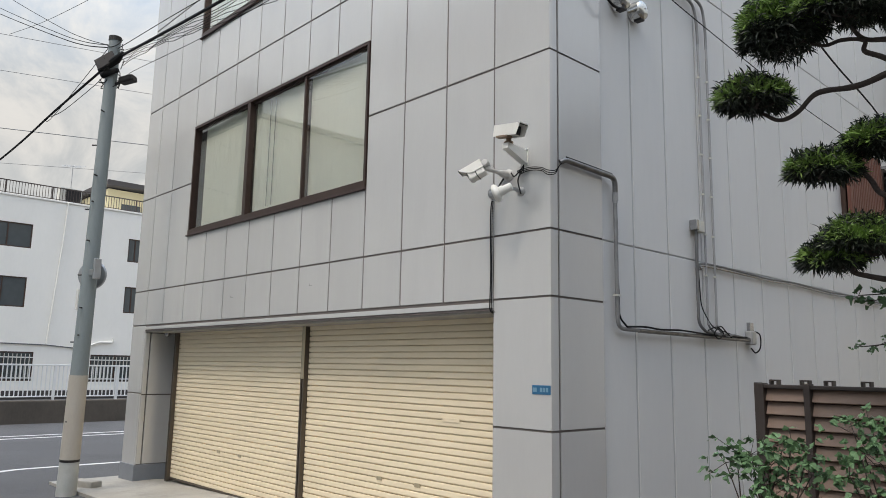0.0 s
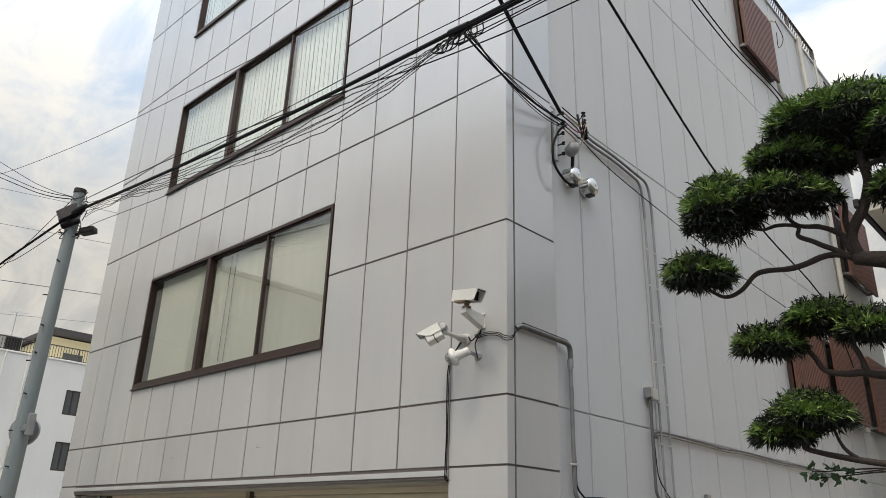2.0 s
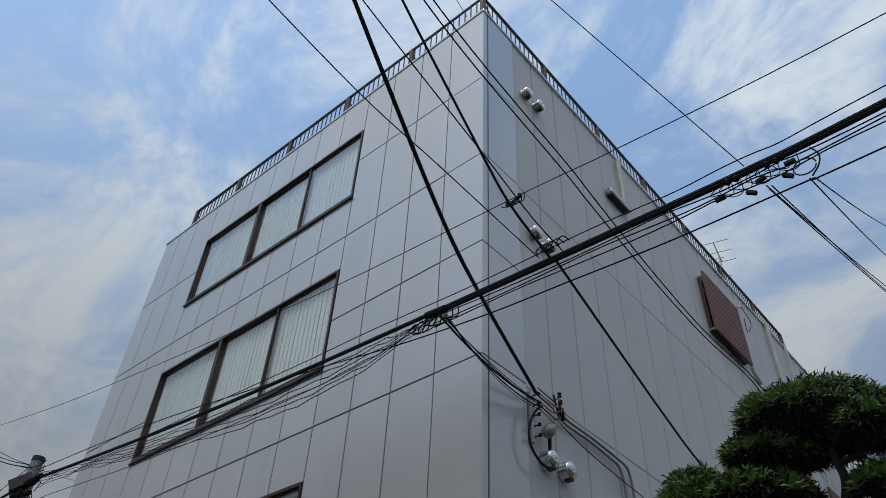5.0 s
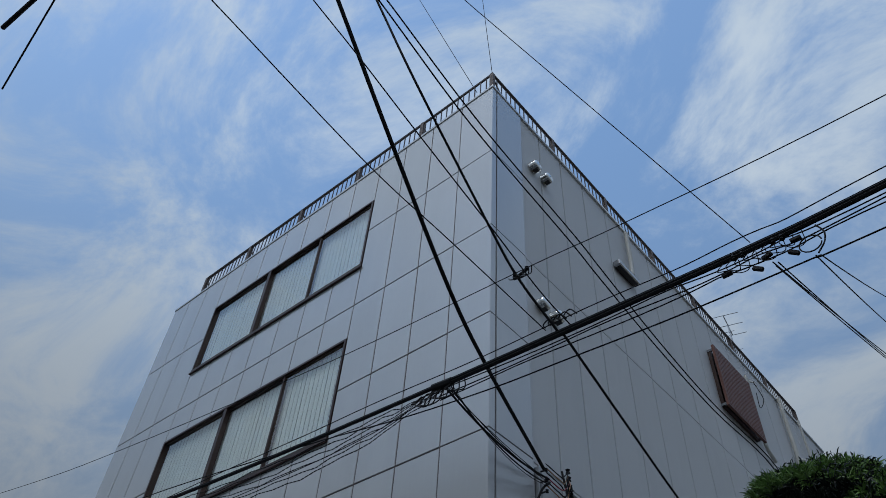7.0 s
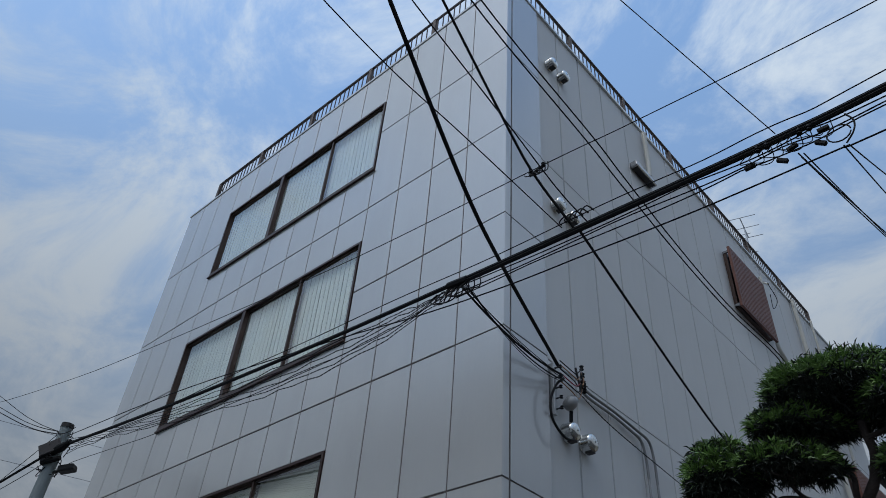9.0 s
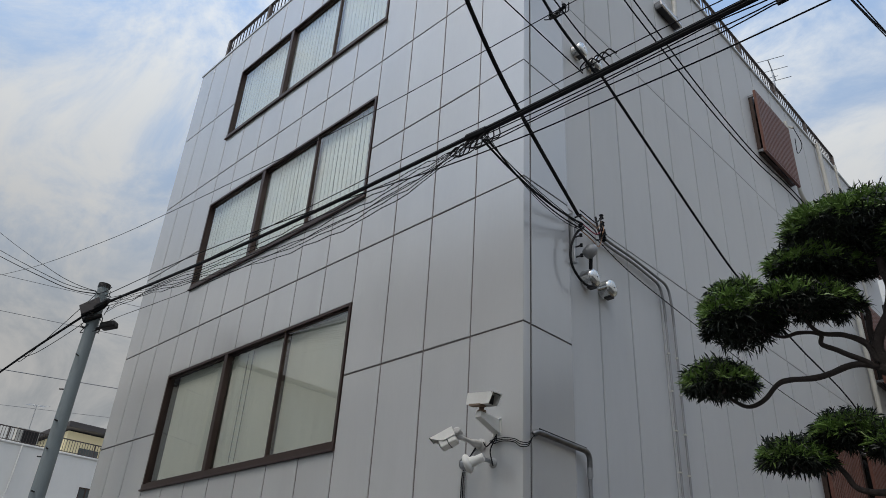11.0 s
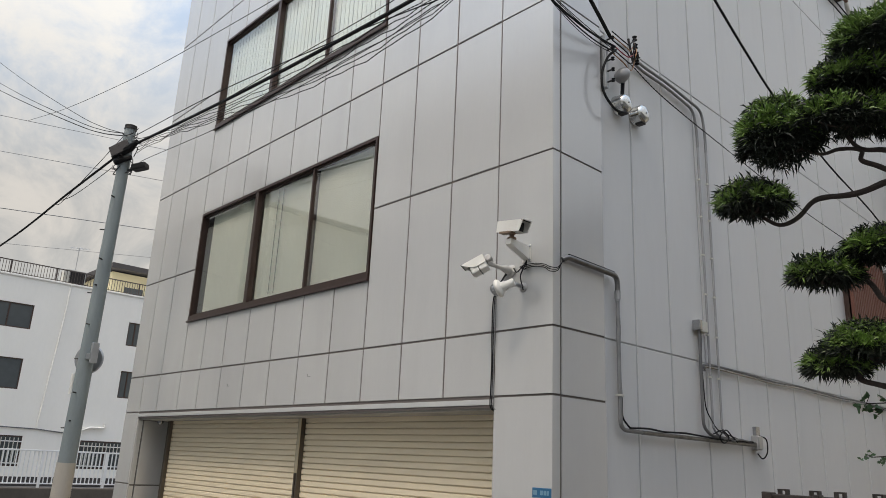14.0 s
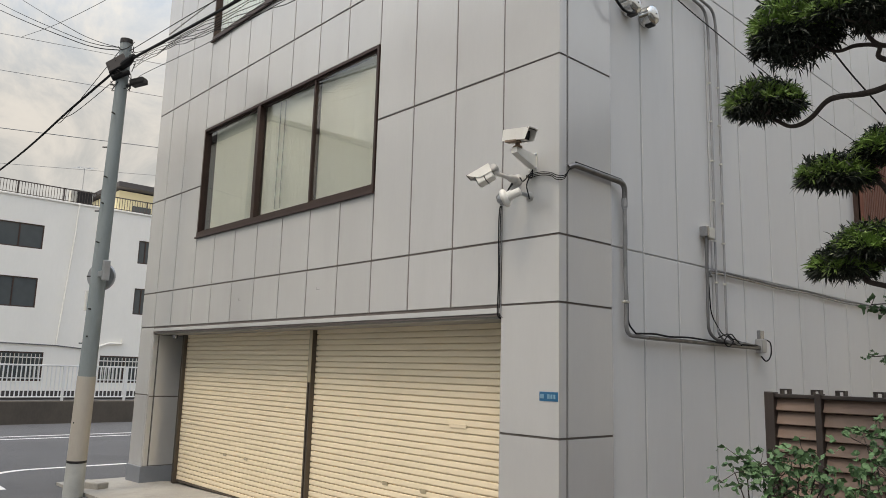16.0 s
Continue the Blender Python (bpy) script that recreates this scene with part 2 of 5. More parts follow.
ROOFING = material("dark_roofing", (0.05, 0.045, 0.045), 0.7, 0, 0.2, 3, 0.2, 40)
FARGLASS = material("dark_window", (0.07, 0.08, 0.082), 0.08, 0, 0.1, 3)
WHITEFENCE = material("white_painted_steel", (0.78, 0.78, 0.77), 0.45, 0, 0.06, 3)
POLE = material("grey_steel_pole", (0.225, 0.262, 0.27), 0.7, 0.0, 0.14, 4, 0.08, 40, (1, 1, 0.25), 0, (0.2, 0.215, 0.22), 0.5, 3)
POLE_WRAP = material("beige_pole_wrap", (0.45, 0.415, 0.36), 0.65, 0, 0.1, 3, 0.12, 60, (1, 1, 0.3), 0, (0.36, 0.32, 0.27), 0.4, 3)
POLE_BASE = material("pale_pole_base", (0.45, 0.46, 0.44), 0.7, 0, 0.15, 5, 0.15, 60)
BARK = material("pine_bark", (0.05, 0.038, 0.032), 0.9, 0, 0.35, 12, 0.8, 70, (1, 1, 0.5))
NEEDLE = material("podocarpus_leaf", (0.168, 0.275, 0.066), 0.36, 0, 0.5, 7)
# older inner leaves, taken near black so the pads' shade sits in the colour
NEEDLE_SHADE = material("podocarpus_shade_leaf", (0.009, 0.016, 0.007), 0.55, 0, 0.4, 9)
SHRUB = material("shrub_leaf", (0.085, 0.168, 0.072), 0.6, 0, 0.45, 6)
COPPER = material("bare_lead", (0.35, 0.2, 0.11), 0.45, 0.4, 0.2, 9)
RED = material("red_lead", (0.3, 0.03, 0.05), 0.5, 0, 0.1, 9)


# ---- mesh helpers ----
def link(name, bm, mat, parent=None, label="", smooth=False):
    me = bpy.data.meshes.new(name)
    if smooth:
        for f in bm.faces:
            if len(f.verts) > 4:
                for e in f.edges:
                    e.smooth = False
    bm.to_mesh(me)
    bm.free()
    if smooth:
        me.polygons.foreach_set("use_smooth", [len(p.vertices) <= 4 for p in me.polygons])
        me.update()
    me.materials.append(mat)
    ob = new(name, me)
    if parent:
        ob.parent = parent
    if label:
        ob["label"] = label
    return ob


def part(name, bm, mat, parent, label="", smooth=False):
    return link(name, bm, mat, parent, label, smooth)


def thing(name, label, category, group="", kind=""):
    return tagged(new(name), label, category, group, kind)


def box(bm, x0, x1, y0, y1, z0, z1):
    v = [bm.verts.new(p) for p in ((x0, y0, z0), (x1, y0, z0), (x1, y1, z0), (x0, y1, z0), (x0, y0, z1), (x1, y0, z1), (x1, y1, z1), (x0, y1, z1))]
    for f in ((3, 2, 1, 0), (4, 5, 6, 7), (0, 1, 5, 4), (1, 2, 6, 5), (2, 3, 7, 6), (3, 0, 4, 7)):
        bm.faces.new([v[i] for i in f])
    return bm


def cuboid(x0, x1, y0, y1, z0, z1, bevel=0.0):
    bm = box(bmesh.new(), x0, x1, y0, y1, z0, z1)
    if bevel:
        bmesh.ops.bevel(bm, geom=bm.edges[:], offset=bevel, segments=2, affect="EDGES", profile=0.5)
    return bm


def placed(bm, m):
    bm.transform(m)
    return bm


def tube(bm, pts, radii, n=8, caps=True):
    """A round tube swept along pts; radii is one number or one per point."""
    pts = [Vector(p) for p in pts]
    if isinstance(radii, (int, float)):
        radii = [radii] * len(pts)
    rings, up = [], None
    for i, p in enumerate(pts):
        d = (pts[min(i + 1, len(pts) - 1)] - pts[max(i - 1, 0)]).normalized()
        if up is None:
            up = Vector((0, 0, 1)) if abs(d.z) < 0.9 else Vector((0, 1, 0))
        a = d.cross(up).normalized()
        up = a.cross(d).normalized()
        rings.append([bm.verts.new(p + radii[i] * (math.cos(q) * a + math.sin(q) * up)) for q in (2 * math.pi * k / n for k in range(n))])
    for r, s in zip(rings, rings[1:]):
        for k in range(n):
            bm.faces.new((r[k], r[(k + 1) % n], s[(k + 1) % n], s[k]))
    if caps:
        bm.faces.new(rings[0][::-1])
        bm.faces.new(rings[-1])
    return bm


def lathe(bm, profile, m, n=20):
    """A turned shape: profile of (radius, height) about local z, placed by m."""
    rings = []
    for r, h in profile:
        rings.append([bm.verts.new(m @ Vector((r * math.cos(2 * math.pi * k / n), r * math.sin(2 * math.pi * k / n), h))) for k in range(n)])
    for r, s in zip(rings, rings[1:]):
        for k in range(n):
            bm.faces.new((r[k], r[(k + 1) % n], s[(k + 1) % n], s[k]))
    bm.faces.new(rings[0][::-1])
    bm.faces.new(rings[-1])
    return bm


def smooth_path(pts, steps=6):
    """A smooth line through pts (Catmull-Rom)."""
    p = [Vector(q) for q in pts]
    p = [2 * p[0] - p[1]] + p + [2 * p[-1] - p[-2]]
    out = []
    for i in range(1, len(p) - 2):
        for k in range(steps):
            t = k / steps
            out.append(0.5 * ((2 * p[i]) + (p[i + 1] - p[i - 1]) * t + (2 * p[i - 1] - 5 * p[i] + 4 * p[i + 1] - p[i + 2]) * t * t
                              + (3 * p[i] - p[i - 1] - 3 * p[i + 1] + p[i + 2]) * t ** 3))
    out.append(p[-2])
    return out


def bent(pts, radius=0.08, steps=5):
    """A line with rounded corners."""
    p = [Vector(q) for q in pts]
    out = [p[0]]
    for a, b, c in zip(p, p[1:], p[2:]):
        u, w = (a - b), (c - b)
        r = min(radius, u.length * 0.45, w.length * 0.45)
        s, e = b + u.normalized() * r, b + w.normalized() * r
        out += [s.lerp(b, t).lerp(b.lerp(e, t), t) for t in (k / steps for k in range(steps + 1))]
    return out + [p[-1]]


def sagging(a, b, sag, n=24):
    a, b = Vector(a), Vector(b)
    return [a.lerp(b, t) - Vector((0, 0, 4 * sag * t * (1 - t))) for t in (k / n for k in range(n + 1))]


def twisted(bm, pts, r, turn=0.12, lay=None):
    """Two strands wound round a line."""
    lay = lay or r * 1.15
    pts = [Vector(p) for p in pts]
    fine, run = [], 0.0
    for a, b in zip(pts, pts[1:]):
        k = max(1, int((b - a).length / (turn / 6)))
        fine += [a.lerp(b, i / k) for i in range(k)]
    fine.append(pts[-1])
    for side in (0, math.pi):
        line, run = [], 0.0
        for i, p in enumerate(fine):
            d = (fine[min(i + 1, len(fine) - 1)] - fine[max(i - 1, 0)]).normalized()
            a = d.cross(Vector((0, 0, 1))).normalized()
            b = a.cross(d)
            if i:
                run += (p - fine[i - 1]).length
            q = run / turn * 2 * math.pi + side
            line.append(p + lay * (math.cos(q) * a + math.sin(q) * b))
        tube(bm, line, r, 4)
    return bm


def piece(name, me, loc, parent):
    ob = new(name, me)
    ob.location = loc
    ob.parent = parent
    return ob


MESHES = {}


def box_mesh(name, dx, dy, dz, mat, chamfer=0.0):
    """A shared block mesh with its low corner at the origin."""
    key = (name, round(dx, 3), round(dy, 3), round(dz, 3), mat.name)
    if key not in MESHES:
        bm = cuboid(0, dx, 0, dy, 0, dz)
        if chamfer:
            bmesh.ops.bevel(bm, geom=bm.edges[:], offset=chamfer, segments=1, affect="EDGES")
        me = bpy.data.meshes.new(name)
        bm.to_mesh(me)
        bm.free()
        me.materials.append(mat)
        MESHES[key] = me
    return MESHES[key]


# ---- ground ----
def ground_height(x, y):
    """The street climbs gently towards the garden."""
    return max(0.0, min(0.3, 0.025 * (x + 8.6)))


bm = bmesh.new()
xs = [-900, -300, -120, -60, -40, -30, -22, -14, -8.6, -6, -4, -2, 0, 2, 3.4, 8, 20, 60, 200, 900]
ys = [-900, -300, -100, -40, -20, -9, -5, 0, 6, 14, 30, 80, 300, 900]
grid = [[bm.verts.new((x, y, ground_height(x, y) - 0.02)) for x in xs] for y in ys]
for r, s in zip(grid, grid[1:]):
    for k in range(len(xs) - 1):
        bm.faces.new((r[k], r[k + 1], s[k + 1], s[k]))
tagged(link("ground", bm, ASPHALT), "dark grey asphalt street and ground", "ground", kind="structure")


def sheet(name, pts, mat, lift, label, category, thick=0.0):
    """A flat patch that follows the ground."""
    bm = bmesh.new()
    top = [bm.verts.new((x, y, ground_height(x, y) - 0.02 + lift)) for x, y in pts]
    bm.faces.new(top)
    if thick:
        low = [bm.verts.new((v.co.x, v.co.y, v.co.z - thick)) for v in top]
        for k in range(len(top)):
            j = (k + 1) % len(top)
            bm.faces.new((top[j], top[k], low[k], low[j]))
    return tagged(link(name, bm, mat), label, category, kind="structure")


sheet("pavement_apron", [(-9.3, -1.0), (-8.6, -1.0), (-4, -1.0), (0.3, -1.0), (0.3, 0.6), (-4, 0.6), (-8.6, 0.6), (-9.3, 0.6)], CONCRETE, 0.045,
      "worn stained concrete apron before the garage", "pavement", 0.1)
sheet("ground_garden", [(0.3, -1.2), (3.4, -1.2), (9, -1.2), (9, 14), (3.4, 14), (0.3, 14)], SOIL, 0.03, "dark garden soil beside the side wall", "ground")
for k, (x0, x1) in enumerate(((-17.3, -17.15), (-18.0, -17.85))):
    sheet("road_line_%d" % (k + 1), [(x0, -60), (x1, -60), (x1, 60), (x0, 60)], PAINT, 0.006, "worn white painted line on asphalt", "road line")
# near line, which turns into the front street
bm = bmesh.new()
ring = []
for x, y, nx, ny in [(-11.35, 40, 1, 0), (-11.35, 5, 1, 0), (-11.35, 0.2, 1, 0)] + [(-10.35 - math.cos(radians(q)), -0.75 - math.sin(radians(q)), math.cos(radians(q)), math.sin(radians(q))) for q in range(0, 85, 8)] + [(-9.9, -1.78, 0, 1), (-9.2, -1.8, 0, 1)]:
    ring.append([bm.verts.new((x + 0.075 * e * nx, y + 0.075 * e * ny, -0.014)) for e in (-1, 1)])
for a, b in zip(ring, ring[1:]):
    bm.faces.new((a[0], b[0], b[1], a[1]))
bmesh.ops.recalc_face_normals(bm, faces=bm.faces[:])
tagged(link("road_line_3", bm, PAINT), "curved white painted line at the street corner", "road line", kind="structure")

# ---- the office building ----
COLS = [0.0, -0.655, -1.305, -1.952, -2.59, -3.235, -3.875, -4.53, -5.18, -5.815, -6.46, -7.085, -7.82, -8.47, -9.03]
ROWS_F = [0.0, 1.42, 2.526, 3.10, 4.705, 6.30, 7.865, 9.42, 11.1, 12.9]
WINDOWS = [(3.875, 5.615), (7.105, 8.785), (10.24, 11.9)]
WX0, WX1 = -7.085, -2.59
TOP, BEAM, DEPTH = 12.9, 2.43, 13.6
GAP = 0.019
building = thing("office_building", "four-storey office building clad in silver-grey metal panels", "building")

# front wall behind the cladding, with real openings
blocks = [(-9.02, WX0, 0.25, BEAM, TOP - 0.02), (WX1, -0.011, 0.25, BEAM, TOP - 0.02), (-0.655, -0.011, 0.6, -0.1, BEAM), (-9.02, -8.49, 0.6, -0.1, BEAM)]
z = BEAM
for lo, hi in WINDOWS + [(TOP - 0.02, TOP)]:
    blocks.append((WX0, WX1, 0.25, z, lo))
    z = hi
for x0, x1, y1, z0, z1 in blocks:
    part("wall_block", cuboid(x0, x1, 0.009, y1, z0, z1), JOINT, building)
part("wall_block", cuboid(-0.06, -0.008, 0.25, 0.757, 0.0, TOP - 0.02), JOINT, building)
bm = bmesh.new()
box(bm, -0.25, -0.062, 0.25, DEPTH, 0.0, TOP - 0.02)
box(bm, -0.062, -0.031, 0.757, DEPTH, 0.0, TOP - 0.02)
part("wall_side", bm, SIDE_JOINT, building)
bm = bmesh.new()
box(bm, -9.03, -8.8, 0.25, DEPTH, 0.0, TOP - 0.02)
box(bm, -8.8, -0.25, DEPTH - 0.25, DEPTH, 0.0, TOP - 0.02)
part("wall_back", bm, SIDING, building)
for z in (2.75, 6.1, 9.3, 12.7):
    part("floor_slab", cuboid(-8.8, -0.25, 0.25, DEPTH - 0.25, z, z + 0.18), ROOM, building)
part("inner_partition", cuboid(-8.8, -0.25, 3.2, 3.3, 2.9, 12.7), ROOM, building)
part("roof_edge", cuboid(-9.05, 0.015, -0.015, 0.3, TOP - 0.01, TOP + 0.05, 0.008), PANEL, building, "thin folded metal roof edge")
part("roof_edge", cuboid(-0.3, 0.015, 0.3, DEPTH, TOP - 0.01, TOP + 0.05, 0.008), PANEL, building)
# garage: ceiling, back wall, side reveal
part("garage_soffit", cuboid(-8.49, -0.655, 0.03, 0.75, BEAM - 0.02, BEAM + 0.02), CONCRETE, building, "shaded soffit over the garage shutters")
part("beam_edge", cuboid(-8.49, -0.655, 0.0, 0.05, BEAM + 0.024, 2.503, 0.003), PANEL, building, "continuous metal strip under the cladding")
part("wall_garage", cuboid(-8.9, -0.3, 0.62, 0.75, 0.0, BEAM), ROOM, building)
part("plinth", cuboid(-9.05, -8.45, -0.02, 0.56, -0.1, 0.29, 0.006), PLINTH, building, "slate-grey rendered pillar base")


def panel(x0, x1, z0, z1):
    if x1 - x0 < 0.05 or z1 - z0 < 0.05:
        return
    me = edge = x1 > -0.01
    me = box_mesh("panel_edge" if edge else "panel", x1 - x0 - GAP * (0.5 if edge else 1), 0.03, z1 - z0 - GAP, PANEL, 0.0 if edge else 0.004)
    piece("panel", me, (x0 + GAP / 2, 0, z0 + GAP / 2), building)


for right, left in zip(COLS, COLS[1:]):
    for z0, z1 in zip(ROWS_F, ROWS_F[1:]):
        mid, spans = (left + right) / 2, [(z0, z1)]
        if -8.48 < mid < -0.655:
            if z1 <= 2.53:
                continue
            if WX0 < mid < WX1:
                for lo, hi in WINDOWS:
                    cut = []
                    for a, b in spans:
                        if lo < b and hi > a:
                            cut += [(a, lo), (hi, b)]
                        else:
                            cut.append((a, b))
                    spans = cut
        for a, b in spans:
            panel(left, right, a, b)
sc = thing("soffit_sensor", "small grey sensor under the garage soffit", "sensor")
part("body", lathe(bmesh.new(), [(0.05, 0), (0.05, -0.03), (0.03, -0.06), (0.005, -0.065)], Matrix.Translation((-8.28, 0.3, BEAM - 0.02)), 14), PIPE, sc, smooth=True)
# reveal of the left pillar, facing the shutters
for y0, y1 in ((0.005, 0.1), (0.1, 0.56)):
    for z0, z1 in ((0.29, 1.40), (1.40, BEAM - 0.02)):
        piece("panel", box_mesh("panel_reveal", 0.03, y1 - y0 - GAP, z1 - z0 - GAP, PANEL, 0.003), (-8.49, y0 + GAP / 2, z0 + GAP / 2), building)
for x, z in ((-3.6, 2.85), (-5.54, 2.82)):
    sm = bmesh.new()
    box(sm, x - 0.035, x + 0.03, -0.002, 0.002, z, z + 0.005)
    box(sm, x - 0.035, x - 0.03, -0.002, 0.002, z + 0.005, z + 0.03)
    part("scuff_mark", sm, DARKPIPE, building)
# side strip at the corner
for y0, y1, mat in ((0.0, 0.112, PANEL_SIDE), (0.112, 0.757, PANEL_SIDE)):
    for z0, z1 in zip(ROWS_F, ROWS_F[1:]):
        a = y0 + (0.03 if y0 == 0 else GAP * 0.7)
        piece("panel", box_mesh("panel_side", 0.032, y1 - a - (GAP * 0.7 if y0 == 0 else 0), z1 - z0 - GAP, mat, 0.0), (-0.032, a, z0 + GAP / 2), building)
# ribbed siding of the long side wall
RIBS = [0.757, 1.31, 1.95, 2.65, 3.39, 4.14, 4.92, 5.72, 6.55, 7.4, 8.25, 9.1, 9.95, 10.8, 11.65, 12.5, 13.6]
for y0, y1 in zip(RIBS, RIBS[1:]):
    for z0, z1 in ((0.0, 3.10), (3.10, 6.29), (6.29, 9.43), (9.43, TOP)):
        g = 0.03
        piece("siding_panel", box_mesh("siding_panel", 0.02, y1 - y0 - g, z1 - z0 - 0.014, SIDING, 0.004), (-0.041, y0 + g / 2, z0 + 0.007), building)


# windows: bronze frames, three panes, blinds
def make_window(number, z0, z1, curtain):
    w = new("window_%d" % number)
    w.parent = building
    w["label"] = "bronze-framed sliding window with " + ("cream curtains" if curtain else "pale vertical blinds")
    bm = bmesh.new()
    f = 0.038
    box(bm, WX0 + 0.004, WX1 - 0.004, -0.014, 0.1, z1 - f, z1 - 0.004)
    box(bm, WX0 + 0.004, WX1 - 0.004, -0.02, 0.1, z0 + 0.004, z0 + 0.075)
    box(bm, WX0 + 0.004, WX0 + f, -0.014, 0.1, z0 + 0.075, z1 - f)
    box(bm, WX1 - f, WX1 - 0.004, -0.014, 0.1, z0 + 0.075, z1 - f)
    part("window_frame", bm, FRAME, w)
    part("window_sill", cuboid(WX0 - 0.015, WX1 + 0.015, -0.04, -0.005, z0 - 0.022, z0 + 0.003, 0.004), FRAME, w)
    for x, wide, y in ((-5.36, 0.085, -0.01), (-3.94, 0.034, 0.005)):
        part("mullion", cuboid(x - wide / 2, x + wide / 2, y, y + 0.09, z0 + 0.075, z1 - f, 0.004), FRAME, w)
    for x0, x1, y in ((WX0 + f, -5.4025, 0.04), (-5.3175, -3.957, 0.05), (-3.923, WX1 - f, 0.03)):
        pane = part("pane", cuboid(x0, x1, y, y + 0.006, z0 + 0.075, z1 - f), GLASS, w)
        pane.data.materials.append(CLEAR)
        for face in pane.data.polygons:
            face.material_index = 0 if face.normal.y < -0.9 else 1
        pane.visible_shadow = False
        part("sash_rail", cuboid(x0, x1, y - 0.012, y + 0.018, z0 + 0.075, z0 + 0.105), FRAME, w)
        part("sash_rail", cuboid(x0, x1, y - 0.012, y + 0.018, z1 - f - 0.025, z1 - f), FRAME, w)
    if curtain:
        for x0, x1, zt in ((-6.86, -5.42, z1 - 0.05), (-5.3, -4.99, z1 - 0.05), (-4.98, -3.97, z1 - 0.05), (-3.91, -2.64, z1 - 0.05)):
            bm = bmesh.new()
            n = int((x1 - x0) / 0.03)
            rows = []
            for z in (z0 - 0.05, zt):
                rows.append([bm.verts.new((x0 + (x1 - x0) * k / n, 0.094 + (0.004 if x1 - x0 > 1 else 0.012) * math.sin(k * 0.85) + 0.004 * math.sin(k * 0.31), z)) for k in range(n + 1)])
            for k in range(n):
                bm.faces.new((rows[0][k], rows[0][k + 1], rows[1][k + 1], rows[1][k]))
            bmesh.ops.solidify(bm, geom=bm.faces[:], thickness=0.004)
            part("curtain", bm, CURTAIN, w)
        for x in (-4.9, -4.77):
            part("curtain_cord", tube(bmesh.new(), [(x, 0.075, z0 + 0.15), (x + 0.01, 0.075, z1 - 0.1)], 0.006, 6), PIPE, w)
    else:
        me = box_mesh("blind_slat", 0.0915, 0.003, z1 - z0 + 0.06, BLIND)
        x = WX0 - 0.02
        while x < WX1 + 0.02:
            ob = piece("blind_slat", me, (x, 0.108, z0 - 0.03), w)
            ob.rotation_euler = (0, 0, radians(random.uniform(-4, 0)))
            x += 0.1
    return w


for k, (lo, hi) in enumerate(WINDOWS):
    make_window(k + 1, lo, hi, k == 0)


# garage shutters
def make_shutter(x0, x1, z0, marks):
    s = thing("roller_shutter", "closed cream steel roller shutter with ribbed slats", "roller shutter", "garage shutters")
    pitch = 0.0683
    me = bpy.data.meshes.new("slat")
    bm = bmesh.new()
    prof = [(0.004, 0.0), (-0.008, 0.0025), (-0.012, 0.009), (-0.0125, 0.03), (-0.012, 0.054), (-0.0105, 0.0605), (0.014, 0.0615), (0.015, pitch), (0.02, pitch), (0.02, 0.0)]
    ends = [[bm.verts.new((x, y, z)) for y, z in prof] for x in (x0, x1)]
    n = len(prof)
    for k in range(n):
        bm.faces.new((ends[0][k], ends[0][(k + 1) % n], ends[1][(k + 1) % n], ends[1][k]))
    bm.faces.new(ends[0])
    bm.faces.new(ends[1][::-1])
    bmesh.ops.recalc_face_normals(bm, faces=bm.faces[:])
    bm.to_mesh(me)
    bm.free()
    me.materials.append(SHUTTER)
    count = int((BEAM - 0.02 - z0) / pitch) + 1
    for k in range(count):
        piece("slat", me, (0, 0.45, z0 + k * pitch), s)
    for x, z, wide in marks:
        bm = cuboid(x, x + wide, 0.428, 0.437, z, z + 0.04, 0.003)
        part("finger_pull" if wide < 0.2 else "letter_slot", bm, GUIDE_LIGHT if wide < 0.2 else SHUTTER, s)
    part("bottom_bar", cuboid(x0, x1, 0.43, 0.475, z0 - 0.03, z0, 0.004), GUIDE, s, "dark bottom bar")
    return s


make_shutter(-8.13, -4.33, 0.11, ((-6.54, 0.63, 0.09), (-5.91, 0.63, 0.09)))
make_shutter(-4.24, -0.66, 0.17, ((-1.74, 1.38, 0.25), (-2.78, 0.69, 0.09), (-2.15, 0.69, 0.09)))
for x, wide, tall in ((-4.285, 0.075, True), (-8.13, 0.07, False)):
    g = thing("shutter_guide", "dark steel guide rail of the garage shutters", "guide rail", "shutter guide rails")
    bm = bmesh.new()
    box(bm, x - wide / 2, x - wide / 2 + 0.025, 0.38, 0.5, 0.05, BEAM - 0.02)
    box(bm, x + wide / 2 - 0.025, x + wide / 2, 0.38, 0.5, 0.05, BEAM - 0.02)
    box(bm, x - wide / 2 + 0.025, x + wide / 2 - 0.025, 0.395, 0.48, 0.05, BEAM - 0.02)
    part("channel", bm, GUIDE, g)
    if tall:
        part("cover_strip", cuboid(x - 0.02, x + 0.04, 0.372, 0.379, 1.75, BEAM - 0.022), GUIDE_LIGHT, g, "paler upper strip")

